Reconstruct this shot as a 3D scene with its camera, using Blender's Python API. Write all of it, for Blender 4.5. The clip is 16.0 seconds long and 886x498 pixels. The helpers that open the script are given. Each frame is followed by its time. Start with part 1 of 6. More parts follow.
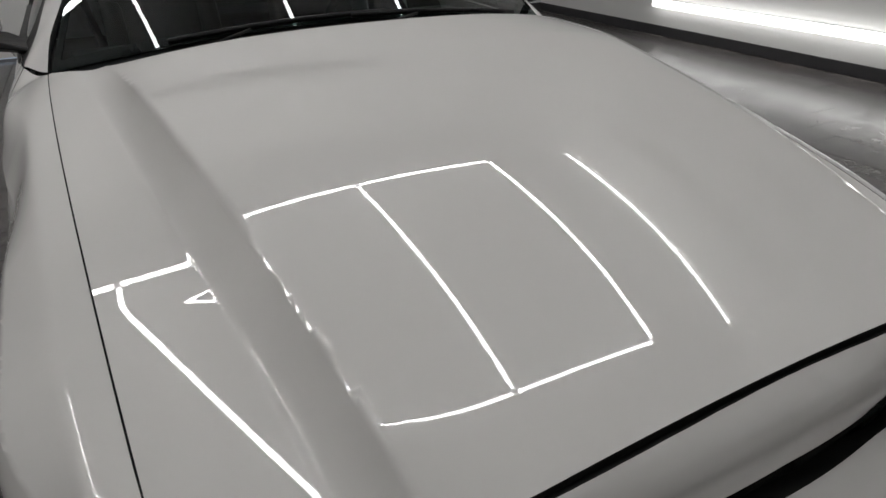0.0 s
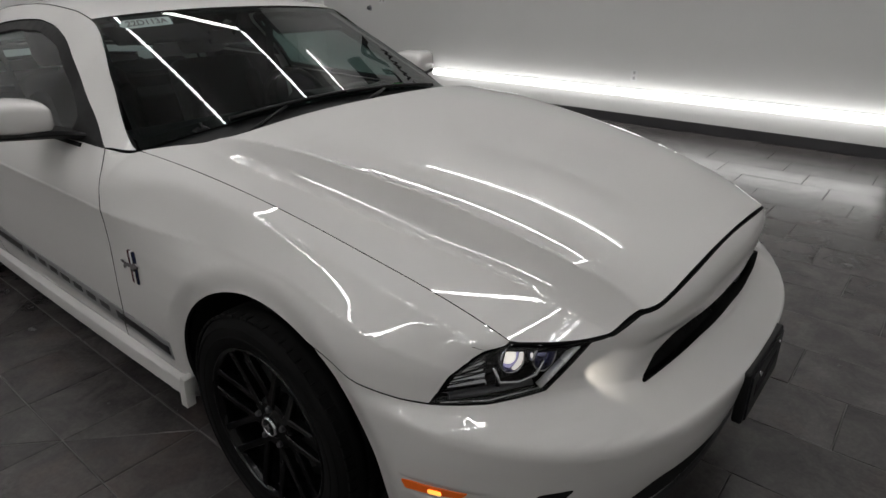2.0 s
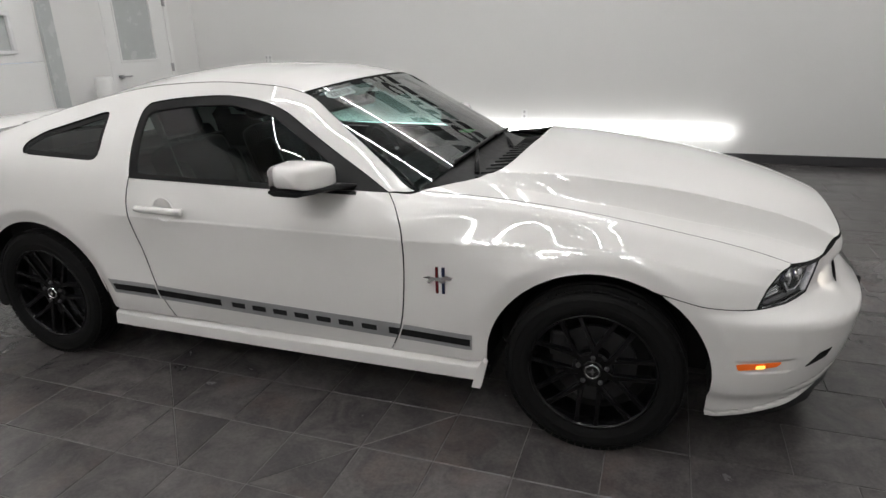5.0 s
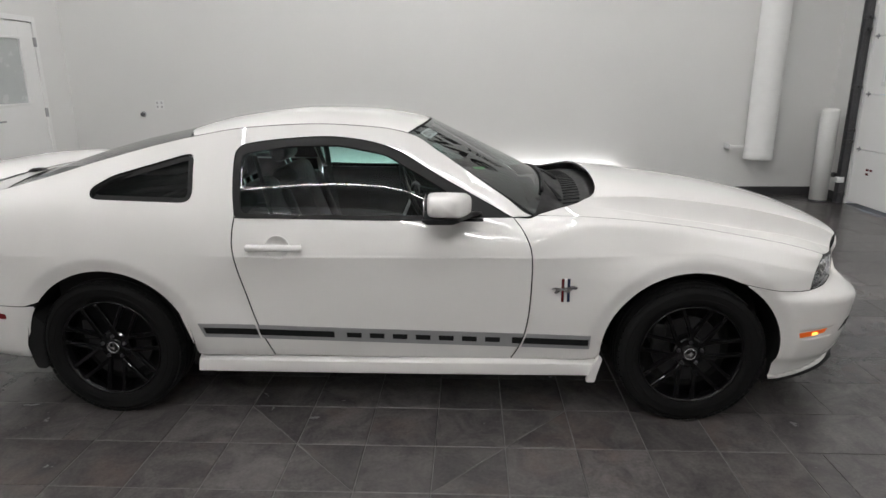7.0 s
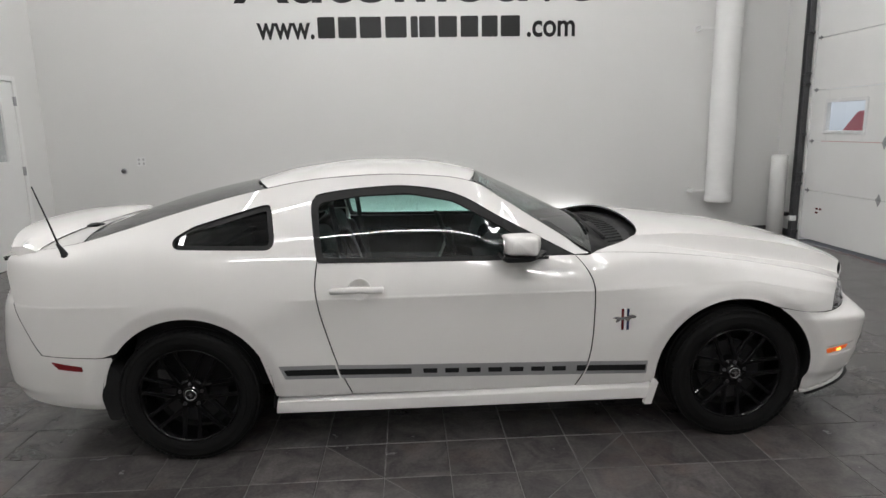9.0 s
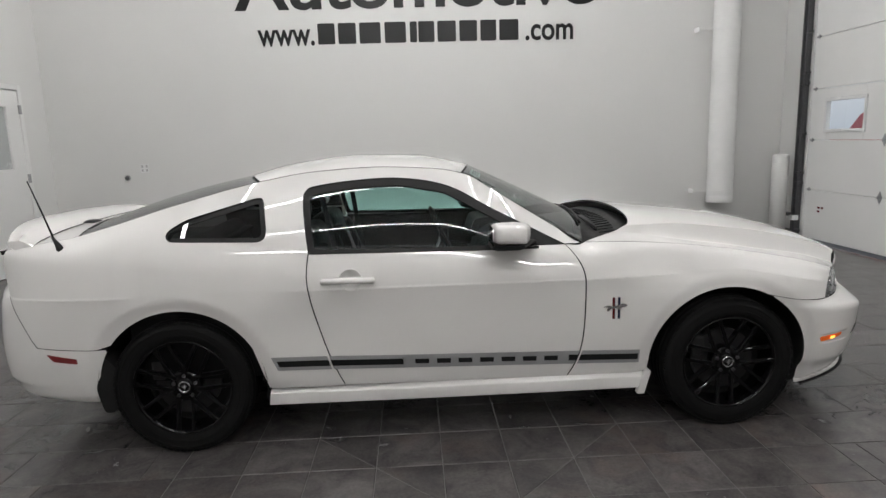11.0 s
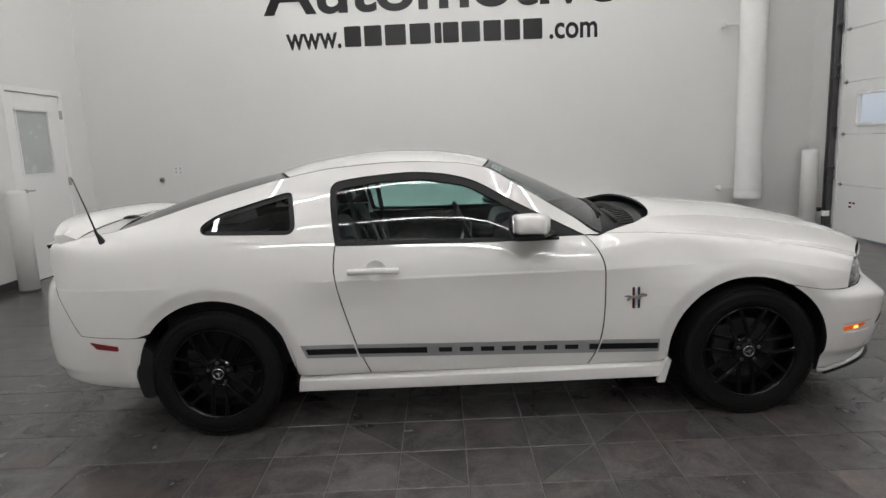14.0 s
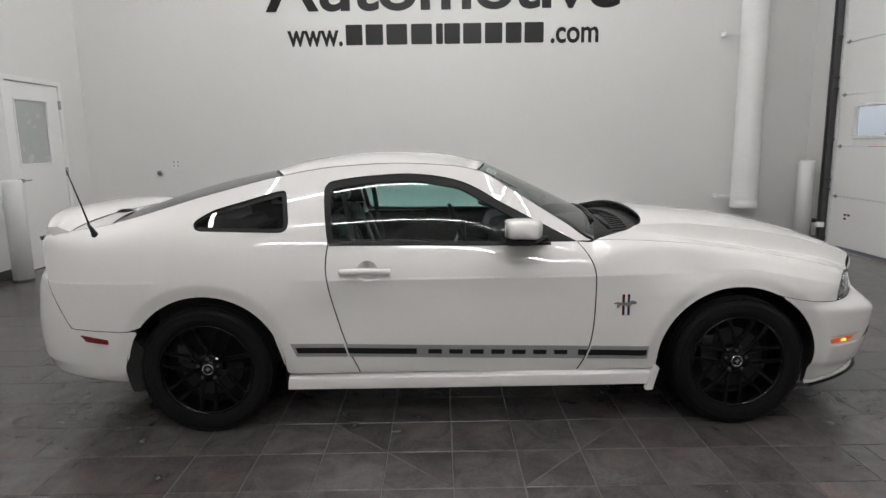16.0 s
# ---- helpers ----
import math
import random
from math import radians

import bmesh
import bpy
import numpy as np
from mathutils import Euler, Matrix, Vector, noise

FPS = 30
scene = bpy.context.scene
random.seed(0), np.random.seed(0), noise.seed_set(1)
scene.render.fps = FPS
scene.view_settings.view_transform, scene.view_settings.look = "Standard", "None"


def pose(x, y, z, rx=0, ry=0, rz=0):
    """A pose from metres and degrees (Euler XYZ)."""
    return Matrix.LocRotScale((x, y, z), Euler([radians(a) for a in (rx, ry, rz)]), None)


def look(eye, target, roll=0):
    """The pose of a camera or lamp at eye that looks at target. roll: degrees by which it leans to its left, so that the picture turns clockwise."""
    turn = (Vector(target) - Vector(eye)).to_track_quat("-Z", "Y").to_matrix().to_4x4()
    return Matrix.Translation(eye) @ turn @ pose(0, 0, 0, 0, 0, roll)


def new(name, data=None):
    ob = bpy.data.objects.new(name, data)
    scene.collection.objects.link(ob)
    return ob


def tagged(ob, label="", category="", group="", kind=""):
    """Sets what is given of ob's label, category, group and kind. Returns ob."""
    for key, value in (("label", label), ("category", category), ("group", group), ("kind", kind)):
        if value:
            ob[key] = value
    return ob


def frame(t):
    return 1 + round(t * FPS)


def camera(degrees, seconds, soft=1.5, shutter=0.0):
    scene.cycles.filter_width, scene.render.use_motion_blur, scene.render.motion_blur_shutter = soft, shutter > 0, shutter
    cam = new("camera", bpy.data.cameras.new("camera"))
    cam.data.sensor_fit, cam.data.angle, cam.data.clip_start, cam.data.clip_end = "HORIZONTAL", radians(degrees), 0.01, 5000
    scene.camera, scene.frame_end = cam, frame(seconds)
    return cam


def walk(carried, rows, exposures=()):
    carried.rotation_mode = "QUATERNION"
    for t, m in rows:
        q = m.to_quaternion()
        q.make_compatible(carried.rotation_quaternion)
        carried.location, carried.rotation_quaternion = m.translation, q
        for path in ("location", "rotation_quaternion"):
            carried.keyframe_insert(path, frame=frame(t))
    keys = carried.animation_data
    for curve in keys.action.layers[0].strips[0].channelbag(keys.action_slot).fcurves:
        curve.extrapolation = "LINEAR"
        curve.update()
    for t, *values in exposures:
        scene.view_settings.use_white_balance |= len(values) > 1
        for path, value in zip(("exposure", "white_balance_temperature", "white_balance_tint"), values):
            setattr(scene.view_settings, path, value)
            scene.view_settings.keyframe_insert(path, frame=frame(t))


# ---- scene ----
cam = camera(71.0, 16.0)
PATH = [
    (0, (2.518, -0.622, 1.318), (0.965, 0.182, 0.349), -0.8),
    (0.5, (2.536, -0.883, 1.394), (1.152, 0.152, 0.389), -0.1),
    (1, (2.592, -1.124, 1.405), (1.297, 0.033, 0.412), -0.3),
    (1.5, (2.608, -1.372, 1.443), (1.383, -0.07, 0.546), -0.1),
    (2, (2.573, -1.641, 1.442), (1.411, -0.22, 0.649), -0.0),
    (2.5, (2.461, -1.842, 1.435), (1.354, -0.356, 0.684), -0.1),
    (3, (2.307, -2.072, 1.446), (1.267, -0.522, 0.728), -0.2),
    (3.5, (2.171, -2.396, 1.485), (1.218, -0.782, 0.787), -0.1),
    (4, (2.013, -2.646, 1.525), (1.161, -0.974, 0.833), -0.2),
    (4.2, (1.936, -2.719, 1.542), (1.116, -1.036, 0.84), -0.9),
    (6.3, (0.718, -3.373, 1.555), (0.48, -1.47, 0.987), -0.2),
    (6.5, (0.602, -3.429, 1.545), (0.414, -1.517, 0.989), -0.2),
    (7, (0.338, -3.554, 1.571), (0.253, -1.629, 1.034), -0.4),
    (7.5, (0.074, -3.605, 1.56), (0.071, -1.675, 1.035), -0.5),
    (8, (-0.116, -3.66, 1.584), (-0.062, -1.723, 1.09), -0.7),
    (8.5, (-0.224, -3.745, 1.592), (-0.141, -1.796, 1.149), -0.8),
    (9, (-0.275, -3.782, 1.578), (-0.169, -1.821, 1.198), -1.1),
    (11.5, (-0.19, -3.841, 1.473), (-0.11, -1.872, 1.127), -1.9),
    (12, (-0.199, -3.866, 1.465), (-0.122, -1.897, 1.121), -2.1),
    (12.5, (-0.192, -3.875, 1.455), (-0.141, -1.906, 1.111), -2.2),
    (13, (-0.199, -3.89, 1.456), (-0.153, -1.921, 1.113), -2.3),
    (13.5, (-0.193, -3.908, 1.448), (-0.178, -1.938, 1.107), -2.4),
    (14, (-0.179, -3.918, 1.448), (-0.182, -1.947, 1.11), -2.5),
    (14.5, (-0.156, -3.927, 1.456), (-0.16, -1.957, 1.116), -2.7),
    (15, (-0.153, -3.928, 1.456), (-0.145, -1.957, 1.116), -2.1),
    (15.5, (-0.152, -3.929, 1.458), (-0.14, -1.958, 1.119), -1.7),
    (16, (-0.152, -3.927, 1.462), (-0.147, -1.956, 1.123), -0.9),
]
EXPOSURES = [(0.0, -1.34), (0.5, -1.55), (1.0, -1.55), (1.5, -1.57), (2.0, -1.22), (2.5, -0.86), (3.0, -0.85), (3.5, -0.64), (4.2, -0.45), (6.5, -0.25), (9.0, -0.29), (12.0, -0.36), (16.0, -0.36)]
walk(cam, [(t, look(eye, target, roll)) for t, eye, target, roll in PATH], EXPOSURES)

# ---- world and exposure ----
world = bpy.data.worlds.new("world")
world.use_nodes = True
scene.world = world
world.node_tree.nodes["Background"].inputs[0].default_value = (0.75, 0.85, 1.0, 1)
world.node_tree.nodes["Background"].inputs[1].default_value = 0.9


# ---- materials ----
def material(name):
    m = bpy.data.materials.new(name)
    m.use_nodes = True
    nt = m.node_tree
    return m, nt, nt.nodes["Principled BSDF"], nt.nodes["Material Output"]


def set_in(node, **values):
    for key, value in values.items():
        node.inputs[key.replace("_", " ")].default_value = value


def surface(name, color, rough=0.5, metal=0.0, var=0.06, scale=6.0, fine=90.0, bump=0.0, rvar=0.05, coat=0.0, coat_rough=0.03, spec=0.5, island=0.0, coat_ior=1.5, world_space=False):
    """A painted or moulded surface: colour and gloss vary at two scales, with a fine relief."""
    m, nt, b, out = material(name)
    tc = nt.nodes.new("ShaderNodeTexCoord")
    big = nt.nodes.new("ShaderNodeTexNoise")
    set_in(big, Scale=scale, Detail=4.0, Roughness=0.6)
    small = nt.nodes.new("ShaderNodeTexNoise")
    set_in(small, Scale=fine, Detail=3.0, Roughness=0.6)
    where = nt.nodes.new("ShaderNodeNewGeometry").outputs["Position"] if world_space else tc.outputs["Object"]
    nt.links.new(where, big.inputs["Vector"])
    nt.links.new(where, small.inputs["Vector"])
    add = nt.nodes.new("ShaderNodeMath")
    add.operation = "MULTIPLY_ADD"
    nt.links.new(small.outputs["Fac"], add.inputs[0])
    add.inputs[1].default_value = 0.5
    nt.links.new(big.outputs["Fac"], add.inputs[2])
    ramp = nt.nodes.new("ShaderNodeMapRange")
    set_in(ramp, From_Min=0.4, From_Max=1.1, To_Min=1 - var, To_Max=1 + var)
    nt.links.new(add.outputs[0], ramp.inputs["Value"])
    value = ramp.outputs[0]
    if island:
        info = nt.nodes.new("ShaderNodeObjectInfo")
        geo = nt.nodes.new("ShaderNodeNewGeometry")
        mix = nt.nodes.new("ShaderNodeMath")
        nt.links.new(info.outputs["Random"], mix.inputs[0])
        nt.links.new(geo.outputs["Random Per Island"], mix.inputs[1])
        frac = nt.nodes.new("ShaderNodeMath")
        frac.operation = "FRACT"
        nt.links.new(mix.outputs[0], frac.inputs[0])
        rng = nt.nodes.new("ShaderNodeMapRange")
        set_in(rng, To_Min=1 - island, To_Max=1 + island)
        nt.links.new(frac.outputs[0], rng.inputs["Value"])
        mul = nt.nodes.new("ShaderNodeMath")
        mul.operation = "MULTIPLY"
        nt.links.new(value, mul.inputs[0])
        nt.links.new(rng.outputs[0], mul.inputs[1])
        value = mul.outputs[0]
    tint = nt.nodes.new("ShaderNodeVectorMath")
    tint.operation = "SCALE"
    tint.inputs[0].default_value = color
    nt.links.new(value, tint.inputs["Scale"])
    nt.links.new(tint.outputs[0], b.inputs["Base Color"])
    rr = nt.nodes.new("ShaderNodeMapRange")
    set_in(rr, From_Min=0.3, From_Max=0.7, To_Min=max(0.0, rough - rvar), To_Max=rough + rvar)
    nt.links.new(big.outputs["Fac"], rr.inputs["Value"])
    nt.links.new(rr.outputs[0], b.inputs["Roughness"])
    b.inputs["Metallic"].default_value = metal
    b.inputs["Specular IOR Level"].default_value = spec
    if coat:
        b.inputs["Coat Weight"].default_value = coat
        b.inputs["Coat Roughness"].default_value = coat_rough
        b.inputs["Coat IOR"].default_value = coat_ior
    if bump:
        bp = nt.nodes.new("ShaderNodeBump")
        set_in(bp, Strength=min(1.0, bump * 4), Distance=0.004)
        nt.links.new(small.outputs["Fac"], bp.inputs["Height"])
        nt.links.new(bp.outputs[0], b.inputs["Normal"])
    return m


def slate(name):
    """Dark porcelain: clouded greys with rusty patches, each tile its own shade, scuffs and an uneven sheen."""
    m, nt, b, out = material(name)
    L = nt.links.new
    where = nt.nodes.new("ShaderNodeNewGeometry").outputs["Position"]
    info = nt.nodes.new("ShaderNodeObjectInfo")
    isl = nt.nodes.new("ShaderNodeNewGeometry")
    own = nt.nodes.new("ShaderNodeMath")
    L(info.outputs["Random"], own.inputs[0])
    L(isl.outputs["Random Per Island"], own.inputs[1])
    fr = nt.nodes.new("ShaderNodeMath")
    fr.operation = "FRACT"
    L(own.outputs[0], fr.inputs[0])
    shift = nt.nodes.new("ShaderNodeVectorMath")
    shift.operation = "MULTIPLY_ADD"
    shift.inputs[0].default_value = (7.0, 3.0, 11.0)
    L(fr.outputs[0], shift.inputs[1])
    L(where, shift.inputs[2])

    def noise(scale, detail, rough, warp=0.0):
        n = nt.nodes.new("ShaderNodeTexNoise")
        set_in(n, Scale=scale, Detail=detail, Roughness=rough, Distortion=warp)
        L(shift.outputs[0], n.inputs["Vector"])
        return n.outputs["Fac"]

    def remap(value, a, c, lo, hi):
        r = nt.nodes.new("ShaderNodeMapRange")
        set_in(r, From_Min=a, From_Max=c, To_Min=lo, To_Max=hi)
        L(value, r.inputs["Value"])
        return r.outputs[0]

    def mix(fac, c1, c2):
        x = nt.nodes.new("ShaderNodeMix")
        x.data_type = "RGBA"
        L(fac, x.inputs[0])
        for k, c in ((6, c1), (7, c2)):
            if isinstance(c, tuple):
                x.inputs[k].default_value = (*c, 1)
            else:
                L(c, x.inputs[k])
        return x.outputs[2]

    cloud, rust, grain = noise(5.0, 7.0, 0.68, 0.6), noise(2.6, 4.0, 0.6), noise(70.0, 4.0, 0.7)
    col = mix(remap(cloud, 0.36, 0.66, 0.0, 1.0), (0.050, 0.046, 0.047), (0.102, 0.093, 0.091))
    col = mix(remap(rust, 0.55, 0.72, 0.0, 0.55), col, (0.098, 0.072, 0.064))
    shade = nt.nodes.new("ShaderNodeVectorMath")
    shade.operation = "SCALE"
    L(col, shade.inputs[0])
    prod = nt.nodes.new("ShaderNodeMath")
    prod.operation = "MULTIPLY"
    L(remap(fr.outputs[0], 0.0, 1.0, 0.80, 1.16), prod.inputs[0])
    L(remap(grain, 0.3, 0.7, 0.82, 1.16), prod.inputs[1])
    L(prod.outputs[0], shade.inputs["Scale"])
    L(shade.outputs[0], b.inputs["Base Color"])
    L(remap(cloud, 0.3, 0.7, 0.28, 0.19), b.inputs["Roughness"])
    bp = nt.nodes.new("ShaderNodeBump")
    set_in(bp, Strength=0.10, Distance=0.004)
    L(cloud, bp.inputs["Height"])
    L(bp.outputs[0], b.inputs["Normal"])
    return m


def glow(name, color, strength):
    m, nt, b, out = material(name)
    b.inputs["Base Color"].default_value = (*color, 1)
    b.inputs["Emission Color"].default_value = (*color, 1)
    b.inputs["Emission Strength"].default_value = strength
    return m


def pane(name, tint, ior=1.5, rough=0.0):
    """Thin tinted glass: straight-through tint, and gloss by Fresnel."""
    m, nt, b, out = material(name)
    nt.nodes.remove(b)
    tr = nt.nodes.new("ShaderNodeBsdfTransparent")
    tr.inputs[0].default_value = (*tint, 1)
    gl = nt.nodes.new("ShaderNodeBsdfGlossy")
    gl.inputs["Roughness"].default_value = rough
    lw = nt.nodes.new("ShaderNodeLayerWeight")
    lw.inputs["Blend"].default_value = 0.5
    pw = nt.nodes.new("ShaderNodeMath")
    pw.operation = "POWER"
    nt.links.new(lw.outputs["Facing"], pw.inputs[0])
    pw.inputs[1].default_value = 4.5
    fr = nt.nodes.new("ShaderNodeMath")
    fr.operation = "MULTIPLY_ADD"
    nt.links.new(pw.outputs[0], fr.inputs[0])
    fr.inputs[1].default_value = 0.94
    fr.inputs[2].default_value = 0.06
    mix = nt.nodes.new("ShaderNodeMixShader")
    nt.links.new(fr.outputs[0], mix.inputs[0])
    nt.links.new(tr.outputs[0], mix.inputs[1])
    nt.links.new(gl.outputs[0], mix.inputs[2])
    nt.links.new(mix.outputs[0], out.inputs["Surface"])
    return m


PAINT = surface("white_paint", (0.715, 0.700, 0.685), rough=0.5, var=0.012, scale=1.5, coat=1.0, coat_rough=0.01, rvar=0.02, spec=0.0, coat_ior=1.72)
WALL = surface("wall_paint", (0.675, 0.672, 0.66), rough=0.45, var=0.025, scale=0.7, fine=160, bump=0.05, rvar=0.06, spec=0.4)
CEIL = surface("ceiling_paint", (0.17, 0.17, 0.17), rough=0.7, var=0.03, scale=0.6)
TILE = slate("floor_tile")
GROUT = surface("grout", (0.086, 0.081, 0.078), rough=0.8, var=0.25, scale=3.0, fine=120, bump=0.08)
SKIRT = surface("cove_base", (0.035, 0.034, 0.036), rough=0.5, var=0.15)
DOORP = surface("door_paint", (0.74, 0.74, 0.73), rough=0.35, var=0.03, scale=2.0, bump=0.02)
GALV = surface("galvanised_steel", (0.36, 0.36, 0.37), rough=0.38, metal=0.85, var=0.25, scale=25)
STEEL = surface("dark_steel", (0.10, 0.10, 0.105), rough=0.4, metal=0.8, var=0.2, scale=20)
BOLLARD = surface("bollard_sleeve", (0.74, 0.74, 0.725), rough=0.5, var=0.05, scale=4, bump=0.03)
DUCT = surface("duct_wrap", (0.74, 0.74, 0.73), rough=0.55, var=0.06, scale=3, bump=0.06)
INK = surface("black_vinyl", (0.006, 0.006, 0.0065), rough=0.35, var=0.1, spec=0.3)
IRON = surface("brake_iron", (0.03, 0.03, 0.031), rough=0.55, metal=0.4, var=0.25, scale=30)
BLACK = surface("black_trim", (0.006, 0.006, 0.0065), rough=0.45, var=0.15, scale=30, spec=0.22)
GLOSSB = surface("gloss_black", (0.003, 0.003, 0.0034), rough=0.3, var=0.1, spec=0.03, coat=0.45, coat_rough=0.02)
WELL = surface("wheel_well", (0.012, 0.012, 0.012), rough=0.85, var=0.3, scale=20, spec=0.2)
RUBBER = surface("tyre_rubber", (0.006, 0.006, 0.006), rough=0.7, var=0.25, scale=20, fine=200, bump=0.03, spec=0.12)
CHROME = surface("chrome", (0.75, 0.75, 0.76), rough=0.1, metal=1.0, var=0.03)
LEATHER = surface("black_leather", (0.004, 0.004, 0.0043), rough=0.5, spec=0.15, var=0.2, scale=15, fine=250, bump=0.06)
PALEG = surface("pale_grey_plastic", (0.42, 0.42, 0.42), rough=0.4, var=0.05)
GREYP = surface("grey_plastic", (0.005, 0.005, 0.0053), rough=0.55, spec=0.15, var=0.15, scale=20, fine=250, bump=0.04)
LINER = surface("headliner", (0.014, 0.014, 0.014), rough=0.9, var=0.06, scale=20)
SILVER = surface("silver_vinyl", (0.29, 0.29, 0.295), rough=0.4, metal=0.2, var=0.06)
AMBER = glow("amber_lens", (0.75, 0.13, 0.008), 0.22)
AMBERHOT = glow("amber_bulb", (1.0, 0.40, 0.06), 4.0)
REDLENS = surface("red_lens", (0.16, 0.008, 0.01), rough=0.15, var=0.2, coat=1.0)
RED = surface("red_car_paint", (0.45, 0.02, 0.025), rough=0.3, var=0.05, coat=1.0)
REDV = surface("red_enamel", (0.10, 0.008, 0.01), rough=0.25, var=0.1)
BLUEV = surface("blue_enamel", (0.012, 0.018, 0.05), rough=0.25, var=0.1)
WHITEV = surface("white_enamel", (0.75, 0.75, 0.75), rough=0.25, var=0.05)
MINT = surface("mint_paper", (0.30, 0.37, 0.35), rough=0.5, var=0.06)
GREEN = surface("green_card", (0.05, 0.5, 0.08), rough=0.6, var=0.1)
LED = glow("led_tube", (1.0, 0.992, 0.985), 54.0)
LEDWALL = glow("wall_led_tube", (1.0, 0.992, 0.985), 34.0)
LEDLOW = glow("low_led_lens", (1.0, 0.99, 0.975), 9.5)
GLASS = pane("green_glass", (0.30, 0.39, 0.37), 1.5)
TINT = pane("tinted_glass", (0.55, 0.74, 0.71), 1.5)
DARKTINT = pane("dark_tint", (0.13, 0.16, 0.155), 1.5)
CLEAR = pane("clear_lens", (0.92, 0.93, 0.94), 1.45)
FROST = surface("frosted_pane", (0.44, 0.46, 0.455), rough=0.25, var=0.05)
LAMPLIT = glow("lit_projector", (1.0, 0.94, 0.84), 1.9)
REFLECT = surface("lamp_reflector", (0.62, 0.62, 0.63), rough=0.25, metal=0.35, var=0.05)
CLEARBALL = surface("projector_glass", (0.30, 0.30, 0.52), rough=0.10, metal=0.75, var=0.2, scale=60, coat=1.0, spec=0.8)



# ---- mesh helpers ----
def mesh_object(name, bm, mat, parent=None, label="", smooth=False):
    me = bpy.data.meshes.new(name)
    bm.normal_update()
    bm.to_mesh(me)
    bm.free()
    me.materials.append(mat)
    if smooth:
        for p in me.polygons:
            p.use_smooth = True
    ob = new(name, me)
    if parent:
        ob.parent = parent
    if label:
        ob["label"] = label
    return ob


def part(name, bm, mat, parent, label="", smooth=False):
    return mesh_object(name, bm, mat, parent, label, smooth)


def thing(name, label, category, group="", kind="", at=(0, 0, 0)):
    ob = new(name)
    ob.location = at
    return tagged(ob, label, category, group, kind)


def add_box(bm, lo, hi, bevel=0.0, seg=2, m=None):
    r = bmesh.ops.create_cube(bm, size=1)
    vs = r["verts"]
    size = Vector(hi) - Vector(lo)
    mid = (Vector(hi) + Vector(lo)) / 2
    for v in vs:
        v.co = Vector((v.co.x * size.x, v.co.y * size.y, v.co.z * size.z)) + mid
    if bevel:
        es = list({e for v in vs for e in v.link_edges})
        r2 = bmesh.ops.bevel(bm, geom=es, offset=bevel, segments=seg, profile=0.5, affect="EDGES")
        vs = list({v for f in r2["faces"] for v in f.verts} | {v for v in vs if v.is_valid})
    if m is not None:
        bmesh.ops.transform(bm, matrix=m, verts=vs)
    return vs


def box(lo, hi, bevel=0.0, seg=2, m=None):
    bm = bmesh.new()
    add_box(bm, lo, hi, bevel, seg, m)
    return bm


def add_tube(bm, a, b, r, n=16, r2=None, cap=True):
    a, b = Vector(a), Vector(b)
    d = b - a
    m = Matrix.Translation((a + b) / 2) @ d.to_track_quat("Z", "Y").to_matrix().to_4x4()
    bmesh.ops.create_cone(bm, cap_ends=cap, segments=n, radius1=r, radius2=r if r2 is None else r2, depth=d.length, matrix=m)


def tube(a, b, r, n=16, r2=None):
    bm = bmesh.new()
    add_tube(bm, a, b, r, n, r2)
    return bm


def lathe(profile, n=48, axis="Y", centre=(0, 0, 0)):
    """Turns (radius, along) pairs round an axis through centre."""
    bm = bmesh.new()
    rings = []
    for r, h in profile:
        ring = []
        for k in range(n):
            a = 2 * math.pi * k / n
            c, s = r * math.cos(a), r * math.sin(a)
            p = {"Y": (c, h, s), "Z": (c, s, h), "X": (h, c, s)}[axis]
            ring.append(bm.verts.new(Vector(p) + Vector(centre)))
        rings.append(ring)
    for a, b in zip(rings, rings[1:]):
        for k in range(n):
            bm.faces.new((a[k], a[(k + 1) % n], b[(k + 1) % n], b[k]))
    bmesh.ops.recalc_face_normals(bm, faces=bm.faces)
    return bm


def sweep(points, r, n=8, closed=False, flat=1.0):
    """A rod along a line of points."""
    bm = bmesh.new()
    pts = [Vector(p) for p in points]
    rings = []
    for i, p in enumerate(pts):
        a = pts[i - 1] if (i or closed) else p
        b = pts[(i + 1) % len(pts)] if (i < len(pts) - 1 or closed) else p
        q = (b - a).to_track_quat("Z", "Y").to_matrix()
        rr = r[i] if isinstance(r, (list, tuple)) else r
        rings.append([bm.verts.new(p + q @ Vector((rr * math.cos(2 * math.pi * k / n), flat * rr * math.sin(2 * math.pi * k / n), 0))) for k in range(n)])
    for i in range(len(rings) - (0 if closed else 1)):
        a, b = rings[i], rings[(i + 1) % len(rings)]
        for k in range(n):
            bm.faces.new((a[k], a[(k + 1) % n], b[(k + 1) % n], b[k]))
    if not closed:
        bm.faces.new(rings[0][::-1])
        bm.faces.new(rings[-1])
    bmesh.ops.recalc_face_normals(bm, faces=bm.faces)
    return bm


